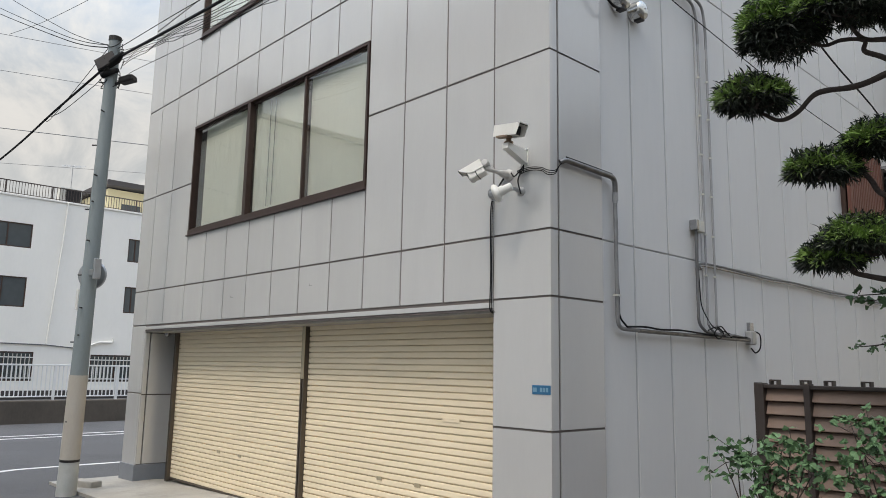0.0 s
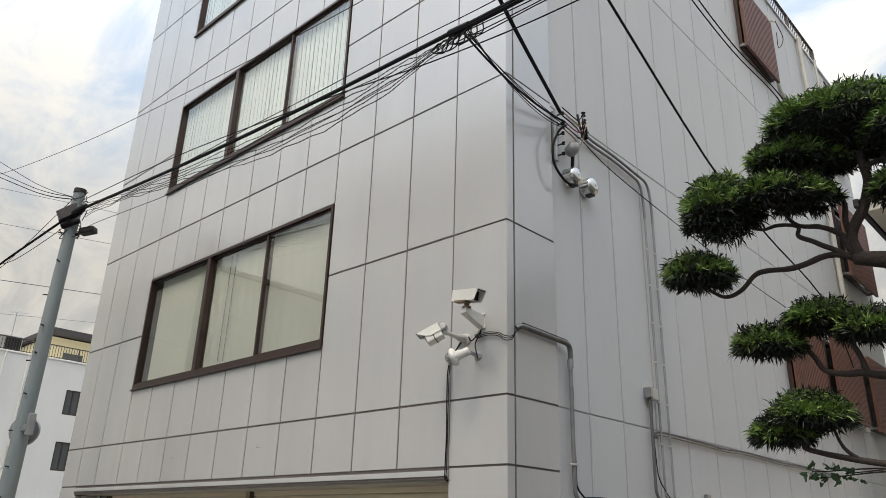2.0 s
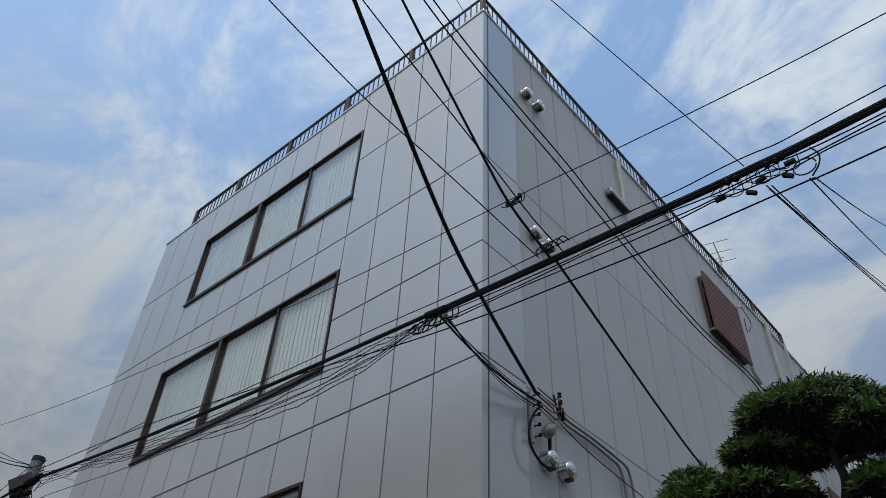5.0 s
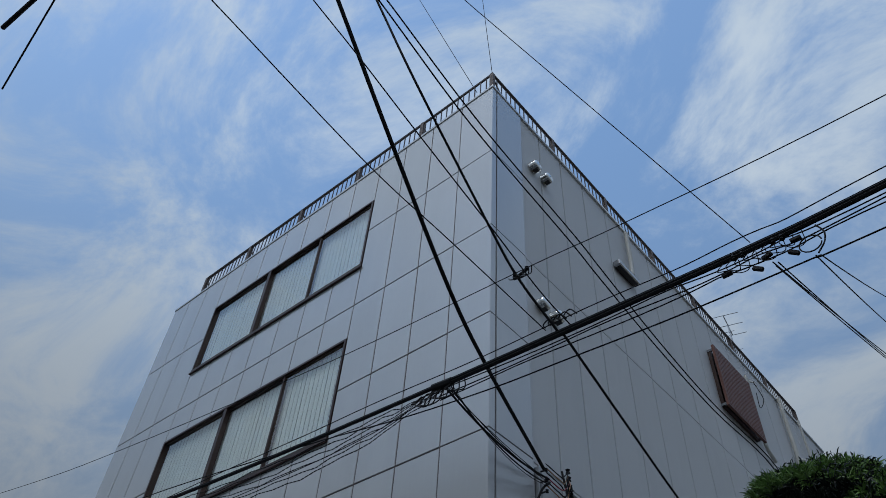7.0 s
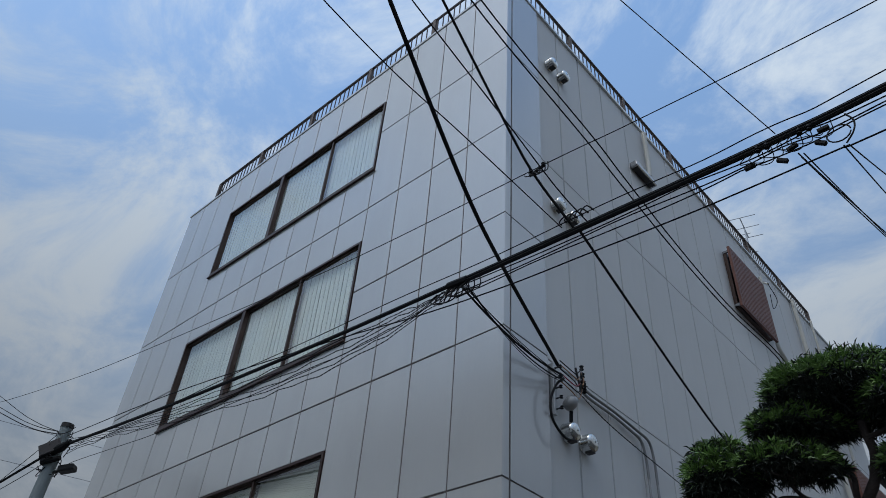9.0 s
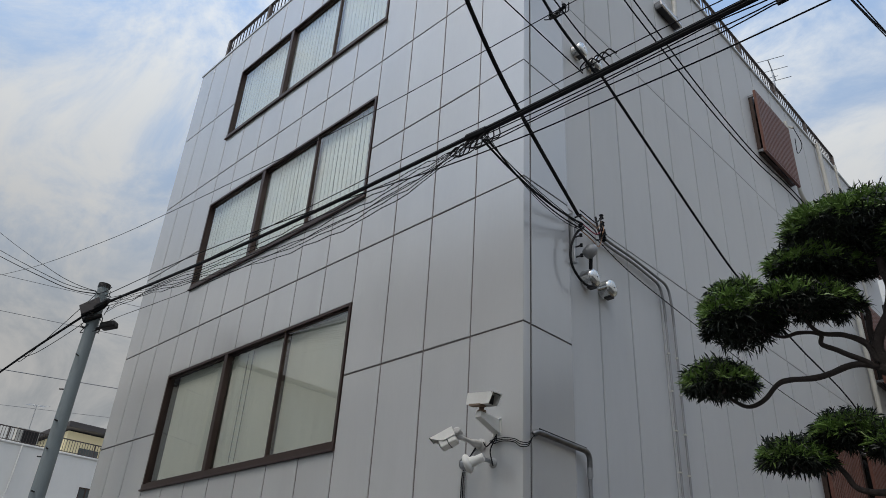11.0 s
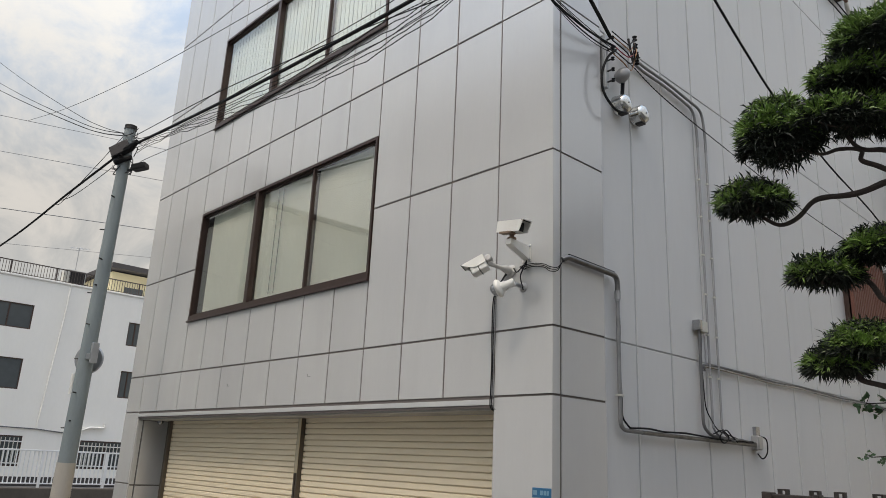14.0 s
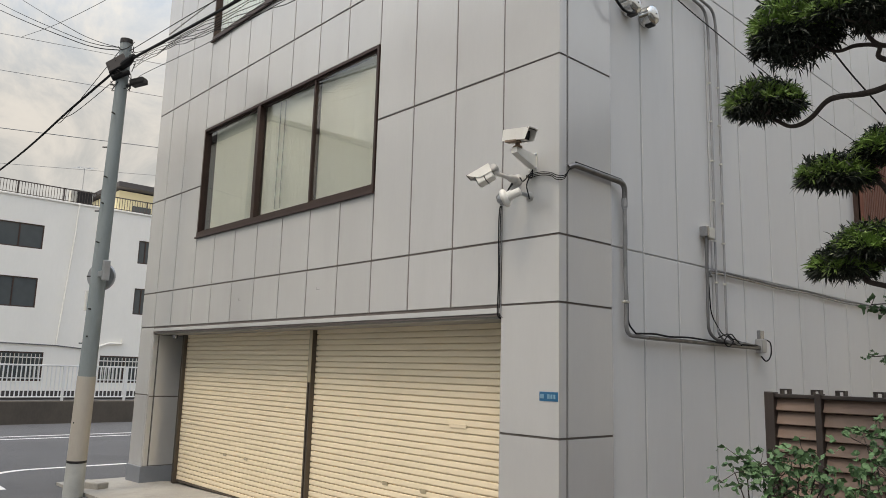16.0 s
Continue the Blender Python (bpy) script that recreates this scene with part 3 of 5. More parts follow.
# roof railing
rail = thing("roof_railing", "dark brown steel roof railing with thin balusters", "railing")
RZ0, RZ1 = TOP + 0.05, 13.46
part("top_rail", tube(bmesh.new(), [(-8.2, 0.06, RZ1), (-0.06, 0.06, RZ1), (-0.06, 12.3, RZ1)], 0.034, 8), RAIL, rail)
part("bottom_rail", tube(bmesh.new(), [(-8.2, 0.06, RZ0 + 0.07), (-0.06, 0.06, RZ0 + 0.07), (-0.06, 12.3, RZ0 + 0.07)], 0.016, 6), RAIL, rail)
for x in (-0.06, -1.66, -3.29, -4.96, -6.62, -8.17):
    part("post", cuboid(x - 0.035, x + 0.035, 0.025, 0.095, RZ0 - 0.01, RZ1, 0.004), RAIL_POST, rail)
    part("brace", tube(bmesh.new(), [(x, 0.1, RZ1 - 0.12), (x, 0.4, RZ0)], 0.014, 6), RAIL_POST, rail)
for k in range(1, 8):
    y = 0.06 + 1.75 * k
    part("post", cuboid(-0.095, -0.025, y - 0.035, y + 0.035, RZ0 - 0.01, RZ1, 0.004), RAIL_POST, rail)
me = box_mesh("baluster", 0.016, 0.016, RZ1 - RZ0, RAIL)
for k in range(1, 64):
    piece("baluster", me, (-0.06 - 0.128 * k - 0.008, 0.052, RZ0), rail)
for k in range(1, 96):
    piece("baluster", me, (-0.068, 0.052 + 0.128 * k, RZ0), rail)


# ---- fittings on the walls ----
def vent_hood(y, z):
    v = thing("vent_hood", "round stainless steel vent hood on the side wall", "vent hood", "stainless vent hoods")
    m = Matrix.Translation((-0.02, y, z)) @ Matrix.Rotation(radians(90), 4, "Y")
    part("hood", lathe(bmesh.new(), [(0.085, 0), (0.105, 0.004), (0.105, 0.012), (0.1, 0.02), (0.1, 0.105), (0.093, 0.128), (0.07, 0.142), (0.03, 0.148), (0.004, 0.149)], m, 28),
         STAINLESS, v, smooth=True)
    part("intake", cuboid(0.015, 0.1, y - 0.036, y + 0.036, z - 0.113, z - 0.088, 0.006), DARK, v, "dark intake slot")
    part("screw", lathe(bmesh.new(), [(0.009, 0.147), (0.007, 0.153), (0.001, 0.154)], m, 8), DARK, v)
    return v


for y, z in ((1.06, 5.53), (1.05, 8.72), (1.05, 11.75)):
    vent_hood(y, z)
    vent_hood(y + 0.32, z)


def pipe(name, pts, r, mat, label, category, clips=(), bend=0.09, group=""):
    p = thing(name, label, category, group)
    line = bent(pts, bend)
    if not isinstance(r, float):
        top, low = line[0][2], line[-1][2]
        radii = [r[1] + (r[0] - r[1]) * (p[2] - low) / (top - low) for p in line]
        r = r[1]
    else:
        radii = r
    part("tube", tube(bmesh.new(), line, radii, 10), mat, p, smooth=True)
    for c in clips:
        part("clip", cuboid(c[0] - r * 1.3, c[0] + r * 1.3, c[1] - r * 1.7, c[1] + r * 1.7, c[2] - 0.01, c[2] + 0.01, 0.003), PVC, p)
    return p


pipe("conduit", [(0.012, 0.12, 3.69), (0.04, 0.16, 3.715), (0.04, 0.915, 3.70), (0.035, 0.92, 3.52)], 0.026, DULLSTEEL,
     "dull steel bent conduit along the side wall", "conduit", (), 0.1)
pipe("conduit", [(0.033, 0.92, 3.53), (0.03, 0.928, 2.30), (0.03, 1.3, 2.295)], 0.019, MIDPIPE,
     "grey conduit running down the side wall", "conduit", ((0.03, 0.926, 2.6),), 0.1)
pipe("conduit", [(0.03, 1.27, 2.295), (0.03, 3.6, 2.29)], 0.021, DULLSTEEL, "dull steel conduit along the side wall", "conduit")
part("sleeve", tube(bmesh.new(), [(0.034, 0.92, 3.56), (0.033, 0.921, 3.48)], 0.029, 10), THINPIPE, pipe("conduit_joint", [(0.033, 0.92, 3.5), (0.033, 0.921, 3.46)], 0.0235, THINPIPE,
     "pale conduit coupling on the side wall", "conduit joint"))
for y, z in ((2.655, 6.1), (2.85, 6.165)):
    high = [(0.06, 1.27, z), (0.025, 1.5, z + 0.01), (0.025, 2.0, z + 0.015), (0.025, y - 0.06, z - 0.04), (0.025, y - 0.005, z - 0.3), (0.024, y, 5.6)]
    pipe("conduit", high, 0.016, MIDPIPE, "dark grey cable pair bending down the side wall", "conduit", (), 0.16, "bent wall conduits")
    pipe("conduit", [(0.024, y, 5.62), (0.02, y, 2.42)], (0.0145, 0.0125), THINPIPE, "thin grey conduit running down the side wall", "conduit",
         [(0.02, y, 5.2 - 0.45 * k) for k in range(6)], 0.1, "thin wall conduits")
pipe("conduit", [(0.03, 2.445, 3.42), (0.03, 2.43, 2.42), (0.03, 2.58, 2.34), (0.03, 3.6, 2.31)], 0.016, DARKPIPE, "dark grey conduit below a wall box", "conduit", (), 0.08)
pipe("wall_cable", [(0.02, 2.5, 3.42), (0.015, 2.49, 3.05), (0.02, 2.515, 2.6), (0.03, 2.72, 2.4), (0.04, 3.5, 2.29)], 0.006, BLACK, "black cable beside the conduit", "cable")
pipe("wall_cable", [(0.05, 0.16, 3.738), (0.052, 0.5, 3.73), (0.05, 0.85, 3.722)], 0.008, BLACK, "black cable lying on the conduit", "cable")
pipe("wall_cable", [(0.05, 1.05, 2.32), (0.056, 1.35, 2.335), (0.06, 1.6, 2.318), (0.06, 2.0, 2.332), (0.055, 2.7, 2.31), (0.05, 3.5, 2.32)], 0.0095, BLACK, "black cable lying on the conduit", "cable")
pipe("wall_cable", [(0.02, 0.95, 3.52), (0.026, 0.958, 3.2), (0.02, 0.95, 2.9), (0.026, 0.962, 2.6), (0.03, 0.955, 2.4), (0.05, 1.05, 2.32)], 0.0085, BLACK, "black cable beside the conduit", "cable")
for y, low in ((2.655, 2.31), (2.85, 2.30)):
    pipe("wall_cable", [(0.02, y, 2.43), (0.035, y + 0.03, 2.37), (0.06, y + 0.14, low), (0.055, y + 0.3, 2.335), (0.045, 3.55, 2.31)], 0.011, DARKPIPE, "dark flexible cable turning towards the junction box", "cable", (), 0.05)
tangle = thing("wall_cable", "black cable looped over the conduits", "cable")
part("run", tube(bmesh.new(), smooth_path([(0.05, 2.6, 2.36), (0.07, 2.74, 2.40), (0.085, 2.86, 2.34), (0.08, 2.76, 2.275), (0.075, 2.68, 2.33), (0.075, 2.82, 2.41), (0.07, 2.95, 2.36), (0.06, 3.1, 2.3)]), 0.007, 6), BLACK, tangle)
jb = thing("junction_box", "small grey junction box at the conduit end", "junction box")
part("case", cuboid(-0.02, 0.06, 3.6, 3.72, 2.24, 2.4, 0.012), THINPIPE, jb)
part("cover", cuboid(0.06, 0.07, 3.61, 3.71, 2.25, 2.39, 0.004), STEEL, jb)
part("earth_tab", cuboid(-0.02, 0.02, 3.66, 3.76, 2.4, 2.5, 0.004), PIPE, jb)
part("cord", tube(bmesh.new(), smooth_path([(0.04, 3.7, 2.4), (0.07, 3.8, 2.36), (0.07, 3.8, 2.22), (0.05, 3.72, 2.15), (0.04, 3.62, 2.2)]), 0.008, 6), BLACK, jb)
sb = thing("switch_box", "cream plastic box on the side wall", "switch box")
part("case", cuboid(-0.02, 0.06, 2.45, 2.59, 3.405, 3.53, 0.012), PVC, sb)
part("hood", cuboid(-0.02, 0.07, 2.395, 2.452, 3.42, 3.53, 0.008), PIPE, sb)
for k, dz in enumerate((0.008, 0.034)):
    c = thing("wall_cable", "grey cable clipped along the side wall", "cable", "long wall cables")
    pts = [(0.012, 2.5 + 0.05 * k, 3.0), (0.014, 2.62, 3.085 - dz)]
    pts += [(0.012 + 0.004 * (i % 2), 2.9 + 0.7 * i, 3.093 - dz - 0.009 * ((i * 7) % 3)) for i in range(1, 9)]
    part("run", tube(bmesh.new(), smooth_path(pts), 0.0125, 6), PIPE if k else DARKPIPE, c)

# louvred outlet and downpipes under the roof
lo = thing("wall_outlet_hood", "grey rectangular outlet hood under the roof edge", "outlet hood")
part("hood", cuboid(-0.02, 0.12, 3.4, 4.08, 11.4, 11.52, 0.02), PIPE, lo)
part("slot", cuboid(0.0, 0.1, 3.46, 4.02, 11.38, 11.398), DARK, lo)
pipe("downpipe", [(0.05, 4.02, 12.78), (0.05, 4.02, 11.95), (0.05, 3.98, 11.6)], 0.045, PVC, "short cream downpipe from the roof", "downpipe")
pipe("downpipe", [(0.06, 8.75, 12.3), (0.06, 8.75, 10.5), (0.06, 9.05, 10.35)], 0.04, PVC, "cream downpipe beside the upper screen", "downpipe")
pipe("downpipe", [(0.06, 10.8, 12.9), (0.06, 10.8, 4.0)], 0.05, PVC, "long cream downpipe on the side wall", "downpipe")
pipe("downpipe", [(0.06, 11.9, 12.9), (0.06, 11.9, 9.0)], 0.03, PVC, "thin cream downpipe near the rear corner", "downpipe")
dcam = thing("dome_camera", "small white camera on the side wall", "camera")
part("body", lathe(bmesh.new(), [(0.05, 0), (0.06, 0.05), (0.05, 0.12), (0.02, 0.15)], Matrix.Translation((0, 11.0, 11.35)) @ Matrix.Rotation(radians(100), 4, "Y"), 14), WHITE, dcam, smooth=True)
lamp2 = thing("wall_lamp", "small white wall lamp near the rear", "wall lamp")
part("body", lathe(bmesh.new(), [(0.1, -0.02), (0.1, 0.03), (0.13, 0.06), (0.12, 0.15), (0.06, 0.17)], Matrix.Translation((0, 12.6, 5.3)) @ Matrix.Rotation(radians(90), 4, "Y"), 14), WHITE, lamp2, smooth=True)


wb2 = thing("wall_bracket", "small pale wall bracket with a hanging cable loop", "bracket")
part("arm", tube(bmesh.new(), [(-0.02, 8.975, 12.364), (0.22, 8.639, 11.992)], 0.022, 8), PVC, wb2)
part("cord", tube(bmesh.new(), smooth_path([(0.22, 8.639, 11.992), (0.2, 9.06, 11.821), (0.12, 8.929, 11.556), (0.03, 9.293, 12.19)]), 0.008, 6), BLACK, wb2)


# brown metal screens before the side windows
def screen(y0, y1, z0, z1, out, side_open=True):
    s = thing("window_screen", "red-brown ribbed metal privacy screen before a side window", "window screen", "red-brown window screens")
    me = box_mesh("screen_slat", 0.022, 0.056, z1 - z0 - 0.08, BROWN, 0.004)
    y = y0 + 0.03
    while y + 0.056 < y1 - 0.02:
        piece("slat", me, (out - 0.018, y, z0 + 0.04), s)
        y += 0.081
    bm = bmesh.new()
    box(bm, out - 0.05, out, y0, y0 + 0.03, z0, z1)
    box(bm, out - 0.05, out, y1 - 0.03, y1, z0, z1)
    box(bm, out - 0.05, out, y0 + 0.03, y1 - 0.03, z0, z0 + 0.04)
    box(bm, out - 0.05, out, y0 + 0.03, y1 - 0.03, z1 - 0.04, z1)
    part("screen_frame", bm, BROWN, s)
    part("back_sheet", cuboid(out - 0.05, out - 0.03, y0 + 0.03, y1 - 0.03, z0 + 0.04, z1 - 0.04), FRAME, s)
    for z in (z0 + 0.05, z1 - 0.1):
        for y in (y0 + 0.04, y1 - 0.08):
            part("arm", cuboid(-0.02, out - 0.05, y, y + 0.04, z, z + 0.05), PIPE, s)
    w = thing("side_window", "dark bronze-framed window behind a screen", "window", "side windows")
    bm = bmesh.new()
    a, b, c, d = y0 + 0.05, y1 - 0.05, z0 + 0.05, z1 - 0.08
    box(bm, -0.02, 0.05, a, a + 0.06, c, d)
    box(bm, -0.02, 0.05, b - 0.06, b, c, d)
    box(bm, -0.02, 0.05, a + 0.06, b - 0.06, c, c + 0.06)
    box(bm, -0.02, 0.05, a + 0.06, b - 0.06, d - 0.06, d)
    part("window_frame", bm, FRAME, w)
    part("pane", cuboid(-0.018, 0.012, a + 0.06, b - 0.06, c + 0.06, d - 0.06), FARGLASS, w)
    return s


screen(6.95, 8.55, 10.5, 11.95, 0.15)
screen(7.05, 8.6, 4.1, 5.45, 0.14)
screen(8.95, 10.55, 4.05, 5.5, 0.2)
screen(11.2, 12.6, 4.05, 5.5, 0.2)
screen(11.2, 13.1, 7.2, 8.9, 0.2)
screen(11.3, 13.0, 10.2, 11.5, 0.2)

# street plate on the corner pillar
plate = thing("street_plate", "small blue enamel plate with pale marks on the corner pillar", "plate")
part("sheet", cuboid(-0.2, -0.008, -0.006, 0.001, 1.715, 1.79, 0.002), BLUE, plate)
for x0, x1 in ((-0.19, -0.15), (-0.115, -0.09), (-0.08, -0.06), (-0.05, -0.03)):
    part("mark", cuboid(x0, x1, -0.0085, -0.006, 1.735, 1.77), PALE, plate)


# ---- cameras and lamp on the front corner ----
def aimed(at, direction, roll=0):
    """A frame with local x along direction and z up."""
    d = Vector(direction).normalized()
    side = Vector((0, 0, 1)).cross(d).normalized()
    up = d.cross(side)
    return Matrix.Translation(at) @ Matrix((d, side, up)).transposed().to_4x4() @ Matrix.Rotation(radians(roll), 4, "X")


def prism_shade(x0, x1, wide, high, thick, front_drop):
    """A folded sun shade: roof and two cheeks, cut slanting at the front."""
    bm = bmesh.new()
    box(bm, x0, x1 + front_drop, -wide, wide, high - thick, high)
    for s in (-1, 1):
        a = [bm.verts.new((x, s * (wide - thick), z)) for x, z in ((x0, -high), (x1, -high), (x1 + front_drop, high - thick), (x0, high - thick))]
        b = [bm.verts.new((v.co.x, s * wide, v.co.z)) for v in a]
        bm.faces.new(a if s < 0 else a[::-1])
        bm.faces.new(b[::-1] if s < 0 else b)
        for k in range(4):
            j = (k + 1) % 4
            bm.faces.new((a[k], b[k], b[j], a[j]) if s < 0 else (a[j], b[j], b[k], a[k]))
    bmesh.ops.recalc_face_normals(bm, faces=bm.faces[:])
    return bm


cam1 = thing("security_camera", "white box security camera on a wedge wall bracket", "security camera", "corner security cameras")
m = aimed((-0.175, -0.31, 3.915), (0.95, -0.04, -0.13))
part("housing", placed(cuboid(-0.145, 0.066, -0.046, 0.046, -0.04, 0.04, 0.005), m), WHITE, cam1)
part("sun_shade", placed(prism_shade(-0.155, 0.115, 0.054, 0.05, 0.004, 0.035), m), WHITE, cam1)
part("front_window", placed(cuboid(0.074, 0.078, -0.034, 0.034, -0.03, 0.03), m), LENS, cam1)
part("bezel", placed(cuboid(0.066, 0.074, -0.045, 0.045, -0.039, 0.039, 0.002), m), DARK, cam1)
for z in (0.0445,):
    part("hood_rim", placed(cuboid(0.116 + 0.17 * (z + 0.0445), 0.12 + 0.17 * (z + 0.0445), -0.055, 0.055, z - 0.006, z + 0.006), m), DARK, cam1, "dark rim of the hood")
part("hinge", placed(cuboid(-0.12, 0.02, -0.056, 0.0, -0.062, -0.045, 0.002), m), RUSTY, cam1)
part("swivel", lathe(bmesh.new(), [(0.04, 0), (0.04, 0.01), (0.022, 0.016), (0.022, 0.04), (0.035, 0.048)], Matrix.Translation((-0.215, -0.29, 3.82)), 14), RUSTY, cam1, smooth=True)
bm = bmesh.new()
prof = [(0.0, 3.705), (0.0, 3.825), (-0.32, 3.82), (-0.32, 3.772)]
a = [bm.verts.new((x, y, z)) for x, (y, z) in zip((-0.32, -0.32, -0.26, -0.26), prof)]
b = [bm.verts.new((v.co.x + 0.066, v.co.y, v.co.z)) for v in a]
bm.faces.new(a)
bm.faces.new(b[::-1])
for k in range(4):
    bm.faces.new((a[(k + 1) % 4], a[k], b[k], b[(k + 1) % 4]))
bmesh.ops.recalc_face_normals(bm, faces=bm.faces[:])
part("bracket_arm", bm, WHITE, cam1)
part("wall_plate", cuboid(-0.335, -0.24, -0.01, 0.002, 3.69, 3.845, 0.003), WHITE, cam1)
for z in (3.705, 3.83):
    part("bolt", lathe(bmesh.new(), [(0.011, 0), (0.011, 0.008), (0.006, 0.012)], pose(-0.249, -0.01, z, 90, 0, 0), 8), STEEL, cam1)

cam2 = thing("security_camera", "white bullet security camera with a pointed hood on a ball arm", "security camera", "corner security cameras")
m = aimed((-0.605, -0.3, 3.645), (-0.78, -0.42, -0.46), 8)
part("housing", placed(cuboid(-0.085, 0.07, -0.048, 0.048, -0.078, 0.045, 0.012), m), WHITE, cam2)
bm = bmesh.new()
shade = [(-0.09, -0.03), (0.02, -0.03), (0.075, 0.005), (0.125, 0.05), (0.125, 0.054), (-0.09, 0.054)]
for s2 in (-1, 1):
    fa = [bm.verts.new((x, s2 * 0.052, z)) for x, z in shade]
    fb = [bm.verts.new((x, s2 * 0.056, z)) for x, z in shade]
    bm.faces.new(fa)
    bm.faces.new(fb[::-1])
    for k in range(6):
        bm.faces.new((fa[k], fb[k], fb[(k + 1) % 6], fa[(k + 1) % 6]))
box(bm, -0.09, 0.125, -0.052, 0.052, 0.05, 0.055)
bmesh.ops.recalc_face_normals(bm, faces=bm.faces[:])
part("sun_shade", bm, WHITE, cam2)
cam2.children[-1].data.transform(m)
part("front_window", placed(cuboid(0.07, 0.074, -0.04, 0.04, -0.068, 0.036), m), LENS, cam2)
part("hood_edge", placed(cuboid(0.124, 0.13, -0.057, 0.057, 0.044, 0.057), m), DARK, cam2, "dark edge of the hood")
part("seal", placed(cuboid(-0.012, -0.004, -0.05, 0.05, -0.08, 0.047), m), DARK, cam2, "dark seal round the body")
part("knuckle", lathe(bmesh.new(), [(0.02, -0.04), (0.033, -0.036), (0.035, -0.012), (0.028, -0.008), (0.028, 0.008), (0.035, 0.012), (0.033, 0.036), (0.02, 0.04)], m @ pose(-0.115, 0, 0.005, 90, 0, 0), 20), GREYCAST, cam2, smooth=True)
part("arm", tube(bmesh.new(), smooth_path([(-0.53, -0.25, 3.675), (-0.49, -0.2, 3.65), (-0.475, -0.12, 3.64), (-0.465, -0.02, 3.635)]), [0.024] * 5 + [0.019] * 7 + [0.024, 0.03, 0.034, 0.034, 0.036, 0.036, 0.036], 14), GREYCAST, cam2, smooth=True)
part("wall_flange", lathe(bmesh.new(), [(0.055, 0), (0.055, 0.02), (0.036, 0.035)], pose(-0.465, 0.002, 3.635, 90, 0, 0), 18), GREYCAST, cam2)
part("lock_screw", lathe(bmesh.new(), [(0.012, 0.04), (0.012, 0.052), (0.004, 0.054)], m @ pose(-0.12, 0, 0.01, 90, 0, 0), 8), DARK, cam2)

lamp = thing("sensor_lamp", "white tubular sensor lamp with a flared collar", "sensor lamp")
m = aimed((-0.35, -0.24, 3.43), (-0.82, -0.42, -0.36)) @ Matrix.Rotation(radians(90), 4, "Y")
part("tube", lathe(bmesh.new(), [(0.03, -0.105), (0.036, -0.1), (0.036, -0.03), (0.042, -0.028), (0.044, 0.02), (0.05, 0.03)], m, 22), WHITE, lamp, smooth=True)
part("collar", lathe(bmesh.new(), [(0.045, 0.01), (0.07, 0.02), (0.08, 0.035), (0.08, 0.05), (0.066, 0.066), (0.05, 0.068)], m, 24), WHITE, lamp, smooth=True)
part("lens", lathe(bmesh.new(), [(0.05, 0.066), (0.048, 0.085), (0.03, 0.1), (0.004, 0.105)], m, 18), STEEL, lamp, smooth=True)
for k in range(5):
    q = 2 * math.pi * k / 5
    part("guard_wire", tube(bmesh.new(), [m @ Vector((0.06 * math.cos(q), 0.06 * math.sin(q), 0.062)), m @ Vector((0.045 * math.cos(q), 0.045 * math.sin(q), 0.1)), m @ Vector((0, 0, 0.115))], 0.004, 5), STEEL, lamp)
part("arm", tube(bmesh.new(), [(-0.29, -0.21, 3.455), (-0.3, -0.12, 3.465), (-0.325, 0.0, 3.465)], 0.018, 8), STEEL, lamp)
part("wall_flange", lathe(bmesh.new(), [(0.042, 0), (0.042, 0.012), (0.026, 0.03)], pose(-0.325, 0.002, 3.465, 90, 0, 0), 16), GREYCAST, lamp)


def wall_cable(pts, r, mat, label, group=""):
    c = thing("camera_cable", label, "cable", group)
    part("cord", tube(bmesh.new(), smooth_path(pts), r, 6), mat, c)
    return c


for k in range(3):
    d = 0.014 * k
    wall_cable([(-0.25, -0.05, 3.69), (-0.28 - d, -0.03, 3.62 + d), (-0.35 + d, -0.02, 3.655 - d), (-0.2, -0.02, 3.66 - d), (-0.08, -0.02, 3.635 - d), (-0.01, -0.025, 3.60 - d * 1.4), (0.03, 0.03, 3.6 - d),
                (0.035, 0.09, 3.66), (0.03, 0.14, 3.69)], 0.0038, BLACK if k % 2 else CABLE, "thin black cable from the cameras to the conduit", "camera cables")
wall_cable([(-0.4, -0.05, 3.64), (-0.36, -0.05, 3.6), (-0.3, -0.03, 3.66)], 0.006, BLACK, "thin black cable from the cameras to the conduit", "camera cables")
wall_cable([(-0.27, -0.04, 3.66), (-0.31, -0.06, 3.56), (-0.28, -0.07, 3.46), (-0.26, -0.08, 3.42)], 0.006, BLACK, "thin black cable looped behind the lamp", "camera cables")
for k in range(3):
    d = 0.018 * k
    wall_cable([(-0.5 + d, -0.02, 3.64), (-0.62, -0.015, 3.5), (-0.675 + d, -0.012, 3.38), (-0.68 + d, -0.012, 3.1), (-0.672 + d * 0.6, -0.014, 2.8), (-0.68 + d, -0.012, 2.56), (-0.672 + d, -0.02, 2.44),
                (-0.66 + d, 0.02, 2.4)], (0.0055, 0.004, 0.0045)[k], (BLACK, CABLE, PIPE)[k], "thin cable hanging down the pillar joint", "hanging camera cables")

